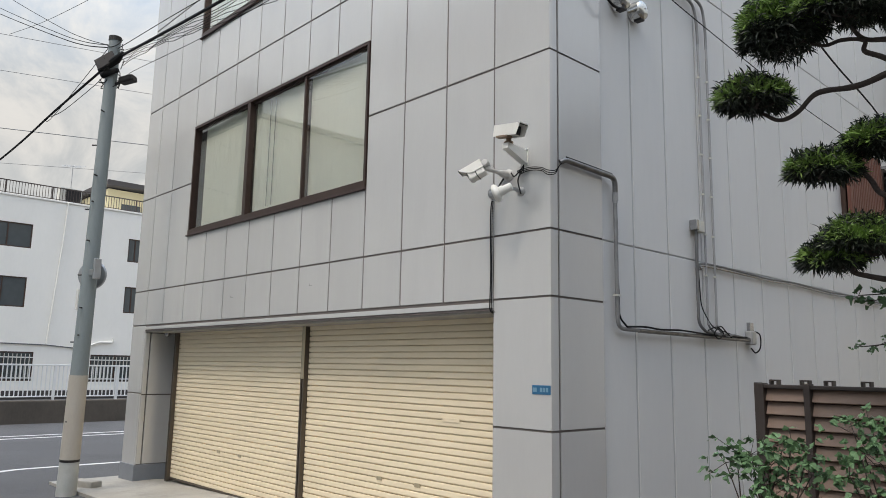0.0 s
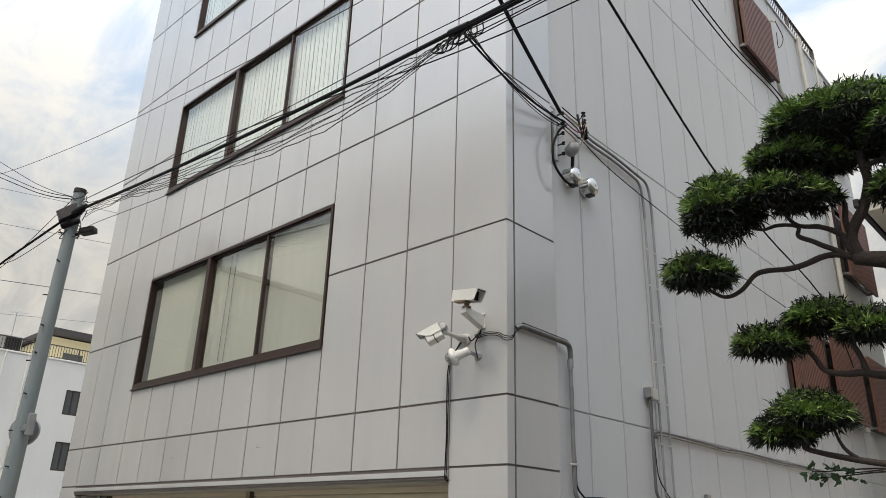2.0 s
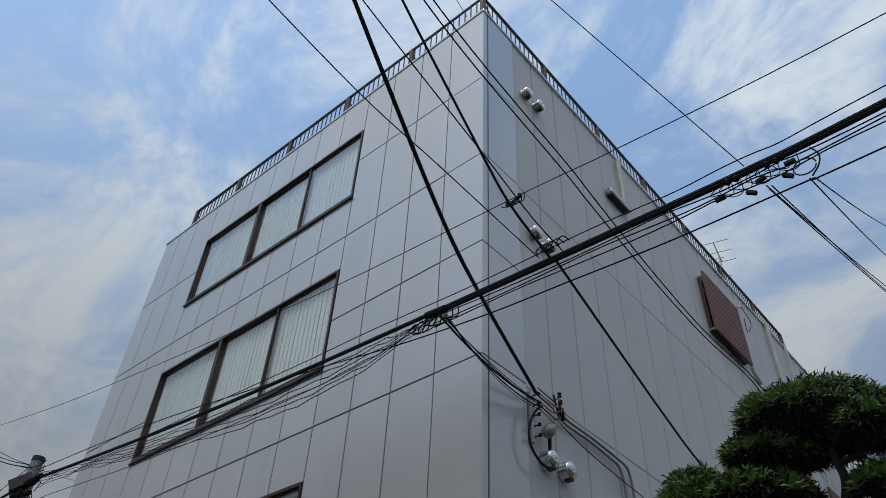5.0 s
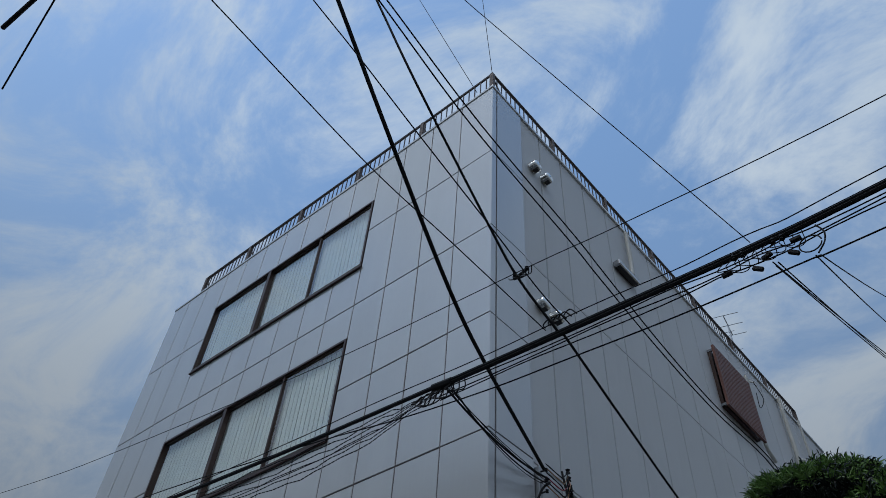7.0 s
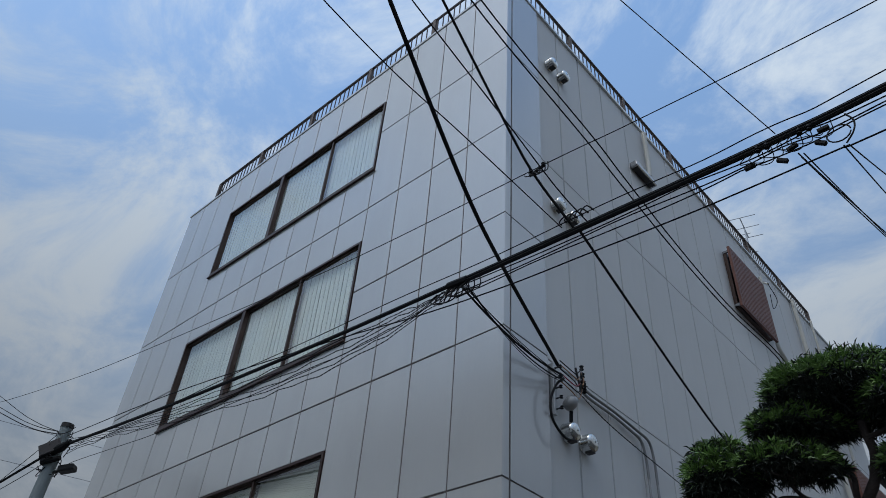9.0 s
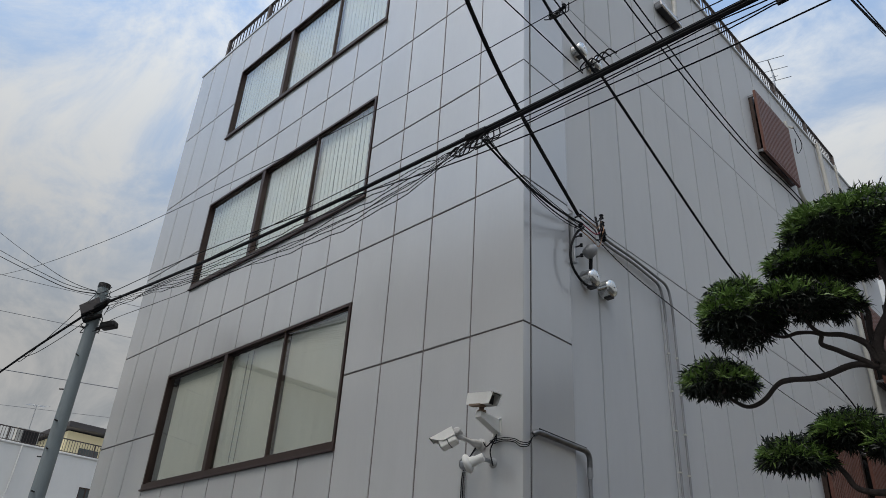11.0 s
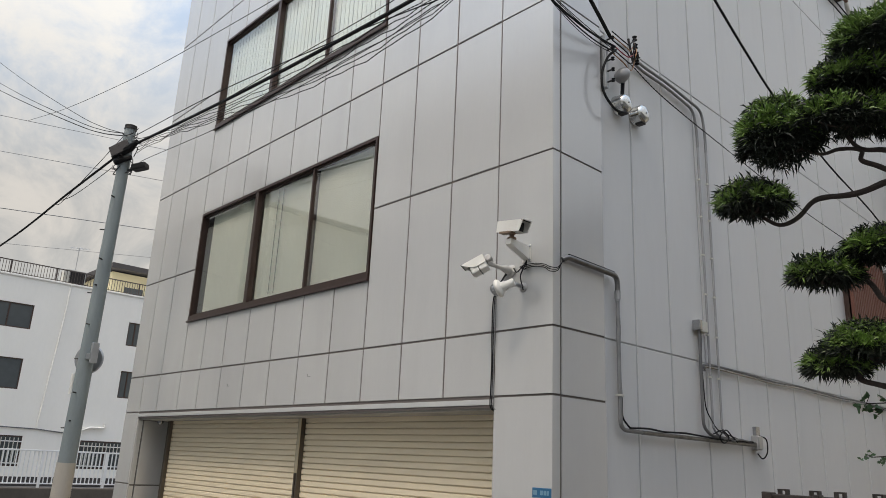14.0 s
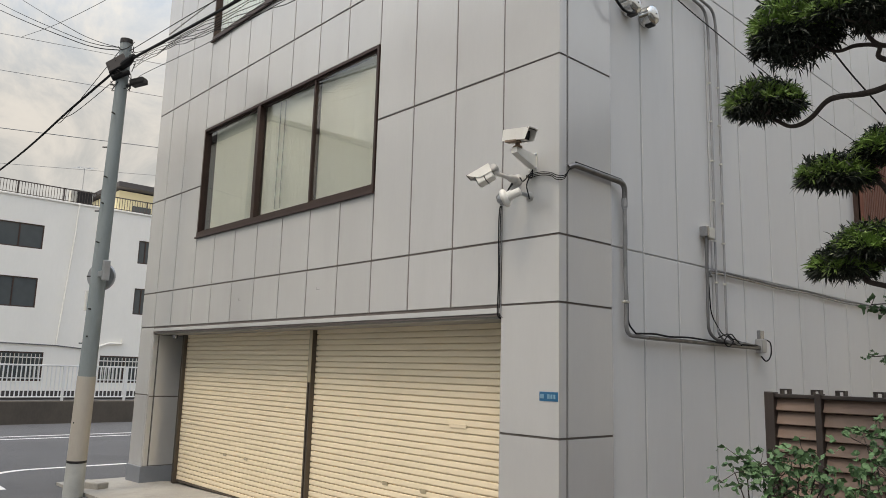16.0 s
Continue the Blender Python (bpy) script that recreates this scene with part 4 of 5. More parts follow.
# ---- service bracket where the cables meet the side wall ----
br = thing("service_bracket", "galvanised service bracket with black insulators on the side wall", "service bracket")
part("rail", cuboid(-0.02, 0.05, 0.78, 0.83, 5.62, 6.22, 0.004), STEEL, br)
for k in range(5):
    z = 5.68 + 0.12 * k
    part("bolt", tube(bmesh.new(), [(0.05, 0.805, z), (0.105, 0.825, z + 0.012)], 0.009, 6), DARK, br)
    part("insulator", lathe(bmesh.new(), [(0.008, -0.018), (0.019, -0.013), (0.012, 0.0), (0.019, 0.013), (0.008, 0.018)], Matrix.Translation((0.105, 0.825, z + 0.012)), 10), BLACK, br)
part("spreader", tube(bmesh.new(), [(0.03, 1.24, 6.38), (0.06, 1.27, 6.1)], 0.014, 6), DARK, br)
for k in range(4):
    part("insulator", lathe(bmesh.new(), [(0.012, -0.03), (0.027, -0.02), (0.015, 0.0), (0.027, 0.02), (0.012, 0.03)], Matrix.Translation((0.1, 1.25 + 0.01 * k, 6.36 - 0.09 * k)), 10), BLACK, br)
for k in range(6):
    z = 5.95 + 0.05 * k
    part("lead", tube(bmesh.new(), smooth_path([(0.1, 0.83, z + 0.05), (0.15, 0.95 + 0.02 * k, z - 0.03), (0.14, 1.1, z - 0.05 + 0.03 * (k % 3)), (0.1, 1.25, 6.12 + 0.045 * k)]), 0.0065, 6),
         (COPPER, BLACK, RED, BLACK, COPPER, BLACK)[k], br)
for k in range(5):
    part("lead", tube(bmesh.new(), smooth_path([(0.11, 1.25, 6.36 - 0.06 * k), (0.15, 1.14 + 0.03 * k, 6.2 - 0.02 * k), (0.14, 1.18 + 0.05 * (k % 2), 6.08), (0.06, 1.29, 6.12)]), 0.006, 6), (BLACK, BLACK, COPPER, BLACK, BLACK)[k], br)
wh = thing("weather_head", "grey weather head of a cable entry", "weather head")
part("cap", lathe(bmesh.new(), [(0.03, -0.08), (0.065, -0.06), (0.07, 0.02), (0.05, 0.07), (0.01, 0.085)], aimed((0.1, 1.0, 5.82), (0.4, 0.6, 0.45)) @ pose(0, 0, 0, 0, 70, 0), 16), THINPIPE, wh, smooth=True)
part("stem", tube(bmesh.new(), [(0.09, 1.02, 5.78), (0.05, 1.05, 5.5), (0.0, 1.06, 5.45)], 0.02, 8), BLACK, wh)
loop = thing("service_loop", "thick black cable loop hanging from the bracket", "cable")
part("cord", tube(bmesh.new(), smooth_path([(0.14, 0.83, 6.02), (0.12, 0.72, 5.9), (0.1, 0.64, 5.7), (0.1, 0.66, 5.5), (0.12, 0.8, 5.37), (0.12, 0.95, 5.38), (0.1, 1.03, 5.45), (0.06, 1.05, 5.55)]), 0.013, 8), BLACK, loop, smooth=True)


# ---- overhead cables ----
def overhead(lines, label, group="", twist=False, mat=None):
    """A cable of one or more strands: (points, radius)."""
    c = thing("overhead_cable", label, "overhead cable", group)
    for pts, r in lines:
        bm = bmesh.new()
        if twist:
            twisted(bm, pts, r)
        else:
            tube(bm, pts, r, 6)
        part("strand", bm, mat or CABLE, c)
    return c


PX, PY = -7.70, -1.15      # pole near its top
MAIN = smooth_path([(PX + 0.2, PY, 6.55), (-6.9, PY, 6.48), (-4.15, PY, 6.22), (-1.8, PY, 6.05), (0.36, PY, 5.94), (2.3, PY, 5.86), (3.2, PY, 5.827), (4.1, PY, 5.835), (8, PY, 5.98), (14, PY, 6.5)], 8)
overhead([(MAIN, 0.017)], "thick black overhead telephone cable along the street")
overhead([([p + Vector((0, 0.02, 0.045)) for p in MAIN], 0.0048)], "thin messenger wire above the thick cable", "street wires")
overhead([([p + Vector((0, -0.03, min(1, (p.x + 4.2) * 0.4) * 0.085 + 0.01 * math.sin(i * 0.7))) for i, p in enumerate(MAIN) if p.x > -4.2], 0.0045)], "thin messenger wire above the thick cable", "street wires")
tail = [p for p in MAIN if p.x > 0.2]
overhead([([p + Vector((0, 0.0, -0.024)) for p in tail], 0.017)], "second thick black cable lashed beside the first")
for k in range(3):
    overhead([([p + Vector((0, 0.02 * k, -0.05 - 0.025 * k - 0.03 * abs(math.sin(i * 0.33 + k)))) for i, p in enumerate(tail)], 0.005)],
             "thin black wire slung under the thick cable", "slung wires")
# wires drooping between the pole and the branch point
BX, BZ = 0.42, 5.93
for k in range(6):
    pts = [(PX + 0.2, PY + 0.02 * k, 6.62 - 0.03 * k), (-5.9, PY, 6.36 - 0.025 * k), (-3.9, PY, 6.13 - 0.045 * k), (-2.0, PY, 5.97 - 0.062 * k), (-0.6, PY, 5.92 - 0.052 * k), (BX - 0.16 + 0.05 * k, PY, BZ - 0.04)]
    pts = [Vector(p) for p in pts]
    line = [p + Vector((0, 0, 0.012 * math.sin(i * 1.3 + k) + 0.01 * math.sin(i * 2.9 + 2 * k))) for i, p in enumerate(smooth_path(pts, 7))]
    overhead([(line, 0.0028)], "thin twisted black wire sagging below the street cable", "sagging wires", twist=True)
overhead([(smooth_path([(PX + 0.2, PY, 6.7), (-4.47, PY, 6.43), (-1.5, PY, 6.02), (-0.07, PY, 5.78), (0.95, PY, 5.65), (1.71, PY, 5.595), (2.58, PY, 5.535), (3.5, PY, 5.508), (3.95, PY, 5.495), (8, PY, 5.5), (14, PY, 6.0)], 6), 0.0058)],
         "thin black street wire below the thick cable", "street wires")
overhead([(smooth_path([(-15, PY, 9.42), (-11.9, PY, 8.68), (-8.6, PY, 8.03), (-6.5, PY, 7.68), (-3.33, PY, 7.25), (-1.0, PY, 6.97), (1.4, PY, 6.79), (2.33, PY, 6.70), (4.31, PY, 6.58), (8, PY, 6.6), (14, PY, 7)], 6), 0.0045)], "thin black wire crossing before the upper storeys", "street wires")
overhead([(smooth_path([(PX + 0.3, PY + 0.1, 6.22), (-6.8, PY, 6.12), (-5.37, PY, 5.98), (-4.5, PY, 5.9), (-2.5, PY, 5.78), (-0.6, PY, 5.75), (BX, PY, BZ - 0.04)], 6), 0.004)], "thin wire sagging from the street lamp", "sagging wires")
# branch from the street cable to the bracket
for k in range(5):
    a, b = Vector((BX + 0.03 * k, PY, BZ - 0.02 * k)), Vector((0.13, 0.83, 6.06 - 0.02 * k))
    overhead([(sagging(a, b, (0.1, 0.05, 0.07, 0.13, 0.16)[k], 14), (0.011, 0.004, 0.0045, 0.007, 0.0035)[k])], "black service wire from the street cable to the bracket", "branch wires", twist=False)
cl = thing("cable_clamp", "tangled black cable clamp on the street cable", "cable clamp")
for k in range(7):
    q = k * 0.9
    pts = [(BX - 0.25 + 0.06 * k, PY, BZ - 0.02), (BX - 0.3 + 0.06 * k, PY - 0.03, BZ - 0.1 - 0.03 * (k % 3)), (BX - 0.2 + 0.07 * k, PY + 0.02, BZ - 0.13), (BX - 0.12 + 0.06 * k, PY, BZ - 0.03)]
    part("loop", tube(bmesh.new(), smooth_path(pts, 4), 0.006, 5), BLACK, cl)
part("sleeve", tube(bmesh.new(), [(BX - 0.12, PY, BZ + 0.01), (BX + 0.1, PY, BZ - 0.01)], 0.036, 8), BLACK, cl)


def extended(a, b, k):
    a, b = Vector(a), Vector(b)
    return b + (b - a) * k


# heavy service cable from across the street to the bracket
overhead([(smooth_path([(1.382, -4.432, 8.765), (1.255, -3.615, 8.0), (1.114, -2.707, 7.15), (0.815, -1.565, 6.5), (0.576, -0.725, 6.28), (0.12, 0.76, 6.15)], 8), 0.02)], "thick black service cable from across the street to the bracket")
overhead([(smooth_path([(1.124, -3.627, 9.455), (1.272, -3.248, 8.6), (1.436, -2.827, 7.65), (1.435, -1.801, 6.7), (1.473, -1.46, 6.33), (1.597, -1.12, 5.93)], 6), 0.0115)], "thick black cable coming down to the street cable")
overhead([(smooth_path([(1.66, -1.16, 5.86), (1.42, 0.2, 5.82), (1.24, 1.3, 5.76), (1.1, 2.35, 5.68), (0.92, 4.2, 5.62), (0.72, 7.0, 5.45), (0.1, 10.6, 5.0)], 6), 0.0115)], "grey-black service cable running to the rear of the side wall")
for line in ([(0.5, -4.2, 11.06), (0.5, -2.71, 10.58), (0.5, -1.05, 10.03), (0.5, 1.09, 9.71), (0.5, 1.84, 9.55), (0.5, 3.4, 9.28), (0.5, 5.07, 9.14), (0.5, 7.22, 9.18)],
             [(0.5, -4.1, 11.24), (0.5, -2.6, 10.78), (0.5, -0.86, 10.26), (0.5, 1.26, 9.95), (0.5, 1.96, 9.79), (0.5, 3.5, 9.47), (0.5, 5.14, 9.29), (0.5, 7.43, 9.3)]):
    overhead([(smooth_path(line + [(0.1, 9.3, 9.1)], 6), 0.0105)], "black service cable running past the upper screen", "paired service cables")
overhead([(smooth_path([(0.878, -5.804, 7.48), (1.008, -4.379, 7.05), (1.138, -2.954, 6.62), (1.321, -2.144, 6.3), (1.471, -1.104, 6.02)], 6), 0.0055)], "thin black wire coming down to the street cable", "drop wires")
overhead([(smooth_path([(0.932, -4.325, 8.575), (1.168, -3.746, 7.9), (1.325, -3.36, 7.45), (1.464, -2.773, 6.95), (1.57, -1.969, 6.47), (1.645, -1.417, 6.12), (1.717, -1.063, 5.93)], 6), 0.006)], "thin black wire coming down to the street cable", "drop wires")
overhead([([Vector((1.2, -5.6, 9.6)), Vector((2.15, -2.93, 7.96)), Vector((3.19, PY, 5.87))], 0.0038)], "thin black wire coming down to the street cable", "drop wires")
overhead([([Vector((-1.9, -0.6, 18.5)), Vector((-0.43, 0.1, 13.3))], 0.006)], "thin wire down to the roof", "roof wires")
overhead([([Vector((-0.45, 0.0, 18.5)), Vector((-0.06, 0.06, 13.45))], 0.006)], "thin wire down to the roof corner", "roof wires")
overhead([([Vector((-0.88, -5.41, 7.6)), Vector((0.6, -5.25, 7.62)), Vector((3.4, -8.6, 7.1)), Vector((4.6, -11.5, 6.5))], 0.02), ([Vector((-1.45, -5.13, 7.6)), Vector((0.6, -5.35, 7.6)), Vector((3.3, -8.7, 7.0)), Vector((4.4, -11.5, 6.5))], 0.008)], "thick black cable over the street")
for k, (a, b) in enumerate((((3.29, PY, 5.58), (3.3, 3.0, 7.45)), ((3.31, PY, 5.6), (3.27, 3.0, 7.6)), ((3.28, PY, 5.62), (3.34, 3.0, 7.53)), ((3.53, PY, 5.52), (3.47, 3.0, 7.95)), ((3.56, PY, 5.5), (3.61, 3.0, 8.35)))):
    a, b = Vector(a), Vector(b)
    far = a + (b - a) * 2.3
    overhead([(sagging(a, far, 0.07 + 0.03 * k, 20), 0.0048)], "black service drop running to the house behind", "house drops")
bk = thing("insulator_cluster", "black insulators and joints hung on the street cable", "insulator cluster")
for x, z in ((3.06, 5.78), (3.12, 5.775), (3.33, 5.765), (3.39, 5.76)):
    part("insulator", lathe(bmesh.new(), [(0.006, -0.028), (0.018, -0.02), (0.01, -0.006), (0.018, 0.002), (0.01, 0.016), (0.006, 0.028)], Matrix.Translation((x, PY - 0.03, z)), 12), BLACK, bk)
for k, (x, z) in enumerate(((2.98, 5.69), (3.18, 5.62), (3.26, 5.69), (3.42, 5.62), (3.46, 5.72))):
    part("joint_sleeve", placed(cuboid(-0.036, 0.036, -0.014, 0.014, -0.014, 0.014, 0.005), aimed((x, PY, z), (1, 0.1, (0.1, -0.7, 0.35, -0.8, 0.1)[k]))), BLACK, bk)
for k in range(8):
    x = 2.98 + 0.062 * k
    s = 0.02 + 0.03 * ((k * 5) % 3)
    part("loop", tube(bmesh.new(), smooth_path([(x, PY, 5.8), (x - 0.05, PY - 0.03, 5.72), (x + 0.02, PY - 0.02, 5.72 - s), (x + 0.09, PY, 5.69 - s * 0.4), (x + 0.1, PY, 5.77)], 4), 0.0034, 5), BLACK, bk)
part("big_loop", tube(bmesh.new(), [(3.53 + 0.07 * math.cos(q * 0.4), PY - 0.01, 5.62 + 0.065 * math.sin(q * 0.4)) for q in range(16)], 0.005, 6), BLACK, bk)
part("drop_loop", tube(bmesh.new(), smooth_path([(3.6, PY, 5.76), (3.63, PY, 5.68), (3.61, PY, 5.6), (3.55, PY, 5.53)], 5), 0.006, 6), BLACK, bk)
sp = thing("cable_clamp", "small black spacer where a thick wire crosses a thin one", "cable clamp")
SX = Vector((1.497, -1.491, 6.33))
for k in range(4):
    part("loop", tube(bmesh.new(), smooth_path([SX + Vector((-0.1 + 0.04 * k, 0, 0.02)), SX + Vector((-0.06 + 0.05 * k, -0.03, -0.04 - 0.01 * k)), SX + Vector((0.02 + 0.03 * k, 0.02, -0.02)), SX + Vector((0.04 + 0.03 * k, 0, 0.04))], 4), 0.0045, 5), BLACK, sp)
part("sleeve", tube(bmesh.new(), [SX + Vector((-0.05, 0, -0.015)), SX + Vector((0.1, 0, 0.02))], 0.013, 8), BLACK, sp)
for q in (-0.03, 0.09):
    part("insulator", lathe(bmesh.new(), [(0.006, -0.02), (0.017, -0.014), (0.01, 0.0), (0.017, 0.01), (0.006, 0.02)], Matrix.Translation(SX + Vector((q, -0.01, 0.02))), 10), BLACK, sp)
ct = thing("cable_clamp", "small cable clamp on the crossing wires", "cable clamp")
for k in range(5):
    part("loop", tube(bmesh.new(), smooth_path([(1.5 + 0.05 * k, PY, 6.0), (1.48 + 0.05 * k, PY, 6.04), (1.55 + 0.05 * k, PY - 0.02, 6.05), (1.6 + 0.05 * k, PY, 5.99)], 4), 0.006, 5), BLACK, ct)

overhead([(smooth_path([(0.12, 1.1, 6.0), (0.06, 1.97, 5.91), (0.05, 4.02, 5.75), (0.05, 5.6, 5.63), (0.08, 7.15, 5.55)], 8), 0.0036)], "twisted black wire along the side wall to a lower window", "", twist=True)

# ---- utility pole ----
pole = thing("utility_pole", "grey steel utility pole with a beige wrapped lower part", "utility pole")
P0, P1 = Vector((-7.97, -1.15, -0.05)), Vector((-7.66, -1.15, 7.02))


def on_pole(z):
    return P0.lerp(P1, (z - P0.z) / (P1.z - P0.z))


part("shaft", tube(bmesh.new(), [on_pole(1.72), on_pole(4), on_pole(6.9)], [0.12, 0.104, 0.086], 24), POLE, pole, smooth=True)
part("wrap", tube(bmesh.new(), [on_pole(0.5), on_pole(1.72)], [0.136, 0.128], 24), POLE_WRAP, pole, "beige ribbed wrap", smooth=True)
part("foot", tube(bmesh.new(), [on_pole(-0.05), on_pole(0.5)], [0.14, 0.134], 24), POLE_BASE, pole, "pale scuffed foot", smooth=True)
part("scuff_band", tube(bmesh.new(), [on_pole(0.48), on_pole(0.515)], [0.1375, 0.137], 24), DARK, pole, "dark peeling band", smooth=True)
part("cap", tube(bmesh.new(), [on_pole(6.87), on_pole(6.94)], [0.095, 0.093], 24), DARK, pole, smooth=True)
for z in (3.28, 6.05, 6.45):
    part("band", tube(bmesh.new(), [on_pole(z - 0.025), on_pole(z + 0.025)], [0.122 - 0.0058 * z, 0.122 - 0.0058 * z], 24), STEEL, pole, smooth=True)
for k in range(9):
    p = on_pole(2.2 + 0.5 * k)
    s = 1 if k % 2 else -1
    part("step_bolt", tube(bmesh.new(), [p, p + Vector((0.12 * s, -0.13, 0))], 0.011, 6), DARK, pole)
lamp3 = thing("street_lamp", "small dark LED street lamp head on the pole", "street lamp")
p = on_pole(6.22)
part("arm", tube(bmesh.new(), [p + Vector((0.05, 0.05, -0.05)), p + Vector((0.16, 0.13, 0.0))], 0.025, 8), DARK, lamp3)
part("head", placed(cuboid(-0.04, 0.2, -0.08, 0.08, -0.05, 0.05, 0.025), aimed(p + Vector((0.16, 0.13, 0.0)), (0.78, 0.6, 0.2))), DARK, lamp3)
cb = thing("terminal_cover", "dark slanted cable terminal cover on the pole", "terminal cover")
part("cover", placed(cuboid(-0.16, 0.16, -0.02, 0.02, -0.1, 0.08, 0.01), aimed(on_pole(6.5) + Vector((0.08, -0.14, 0)), (0.62, 0.5, 0.42))), ROOFING, cb)
part("sleeve", tube(bmesh.new(), [on_pole(6.38) + Vector((-0.1, -0.14, 0)), on_pole(6.5) + Vector((0.22, -0.02, 0.0)), on_pole(6.6) + Vector((0.42, 0, -0.05))], [0.05, 0.065, 0.03], 10), BLACK, cb)
part("sleeve", tube(bmesh.new(), [on_pole(6.28) + Vector((0.0, -0.14, 0)), on_pole(6.35) + Vector((0.22, 0.02, 0.0))], [0.05, 0.035], 10), BLACK, cb)
for k in range(16):
    q = random.uniform(0, 6.28)
    c = on_pole(random.uniform(6.05, 6.85))
    a = [c + Vector((0.13 * math.cos(q + j * 0.8) + random.uniform(-.06, .06), 0.13 * math.sin(q + j * 0.8) + random.uniform(-.06, .06), random.uniform(-0.1, 0.1))) for j in range(4)]
    part("loop", tube(bmesh.new(), smooth_path(a, 4), 0.007, 5), BLACK, cb)
mi = thing("pole_fitting", "grey round plate and clamp strapped to the pole", "pole fitting")
part("disc", lathe(bmesh.new(), [(0.2, 0), (0.22, 0.015), (0.2, 0.03)], Matrix.Translation(on_pole(3.22) + Vector((-0.17, 0.1, 0))) @ aimed((0, 0, 0), (0.73, -0.68, 0)) @ Matrix.Rotation(radians(90), 4, "Y"), 28), STEEL, mi)
part("clamp", cuboid(-7.74, -7.52, -1.2, -1.1, 3.18, 3.27, 0.01), STEEL, mi)
part("bracket", cuboid(-7.56, -7.5, -1.2, -1.1, 3.12, 3.42, 0.01), STEEL, mi)
for z, q in ((1.05, -0.5), (2.3, 0.4), (4.3, 0.2)):
    p = on_pole(z)
    d = Vector((0.55 + 0.3 * q, -0.83 + 0.2 * q, 0)).normalized()
    part("bolt_hole", tube(bmesh.new(), [p + d * 0.09, p + d * 0.135], 0.012, 8), DARK, pole)
label1 = thing("pole_tag", "small white tag strapped to the pole", "tag")
part("sheet", cuboid(-7.95, -7.87, -1.278, -1.25, 2.68, 2.98, 0.004), WHITE, label1)
for pts, r in (([(-7.75, PY, 6.55), (-8.17, PY, 6.54), (-10.5, PY, 6.46), (-14.2, PY, 6.3), (-22, PY, 6.3)], 0.021),
               ([(-7.78, PY, 6.84), (-9.2, PY, 7.36), (-11.06, PY, 8.16), (-16.3, PY, 10.55), (-24, PY, 14.2)], 0.007),
               ([(-7.78, PY, 6.8), (-9.2, PY, 7.3), (-11.06, PY, 8.08), (-16.3, PY, 10.4), (-24, PY, 13.9)], 0.009),
               ([(-7.78, PY, 6.83), (-9.2, PY, 7.42), (-11.06, PY, 8.3), (-16.3, PY, 10.95), (-24, PY, 15)], 0.006),
               ([(-7.78, PY, 6.88), (-9.3, PY, 6.6), (-10.78, PY, 6.36), (-11.2, PY, 6.42)], 0.006),
               ([(-7.75, PY, 6.42), (-8.6, PY, 6.36), (-10.0, PY, 6.33), (-10.8, PY, 6.4)], 0.006)):
    overhead([(smooth_path(pts, 6), r)], "black cable leading away from the pole", "pole cables")
# far wires: haze is put into the colour, grey instead of cable black
for z0, z1, r in ((8.55, 8.98, 0.012), (10.28, 10.74, 0.008), (7.51, 8.03, 0.006), (11.39, 11.87, 0.008)):
    overhead([([Vector((-20, -12, z0 - (z1 - z0) * 2.8)), Vector((-20, -0.16, z0)), Vector((-20, 4.08, z1)), Vector((-20, 14, z1 + (z1 - z0) * 2.3))], r)], "distant overhead wire across the far street, greyed for haze", "distant wires", mat=MIDPIPE)
kb = thing("kerb_block", "broken concrete kerb block beside the pole", "kerb block")
part("block", placed(cuboid(-0.24, 0.24, -0.1, 0.1, -0.06, 0.08, 0.02), pose(-8.4, -0.74, 0.05, 0, 0, 20)), CONCRETE, kb)

# ---- louvred garden fence ----
fence = thing("louvre_fence", "brown horizontal louvre garden fence with dark posts", "fence")
FY, FZ = 0.3, 1.845
for x, wide in ((1.60, 0.04), (1.90, 0.042), (2.75, 0.05), (3.6, 0.05)):
    part("post", cuboid(x - wide / 2, x + wide / 2, FY - 0.05, FY + 0.03, 0.2, FZ + 0.01, 0.005), DARKWOOD, fence)
part("post", cuboid(1.545, 1.577, FY - 0.03, FY + 0.05, 0.2, FZ + 0.012, 0.005), DARKWOOD, fence)
part("top_rail", cuboid(1.577, 4.2, FY - 0.035, FY + 0.045, FZ - 0.025, FZ, 0.004), DARKWOOD, fence)
bm = bmesh.new()
box(bm, 0, 1, -0.008, 0.008, -0.043, 0.043)
for x0, x1 in ((1.622, 1.877), (1.923, 2.722), (2.778, 3.572), (3.628, 4.2)):
    me = bpy.data.meshes.new("slat")
    b2 = bm.copy()
    b2.transform(Matrix.Diagonal((x1 - x0, 1, 1, 1)))
    b2.transform(Matrix.Rotation(radians(-24), 4, "X"))
    b2.to_mesh(me)
    b2.free()
    me.materials.append(SLATWOOD)
    for k in range(18):
        piece("slat", me, (x0, FY, FZ - 0.07 - 0.09 * k), fence)
bm.free()
part("back_sheet", cuboid(1.6, 4.2, FY + 0.05, FY + 0.06, 0.25, FZ - 0.02), DARKWOOD, fence)
for x in (1.68, 1.88, 2.03, 2.25, 2.5, 2.75, 3.0):
    bm = bmesh.new()
    box(bm, x - 0.03, x + 0.03, FY - 0.02, FY + 0.03, FZ + 0.024, FZ + 0.034)
    box(bm, x - 0.03, x - 0.018, FY - 0.02, FY + 0.03, FZ, FZ + 0.024)
    box(bm, x + 0.018, x + 0.03, FY - 0.02, FY + 0.03, FZ, FZ + 0.024)
    part("clip", bm, DARKWOOD, fence)


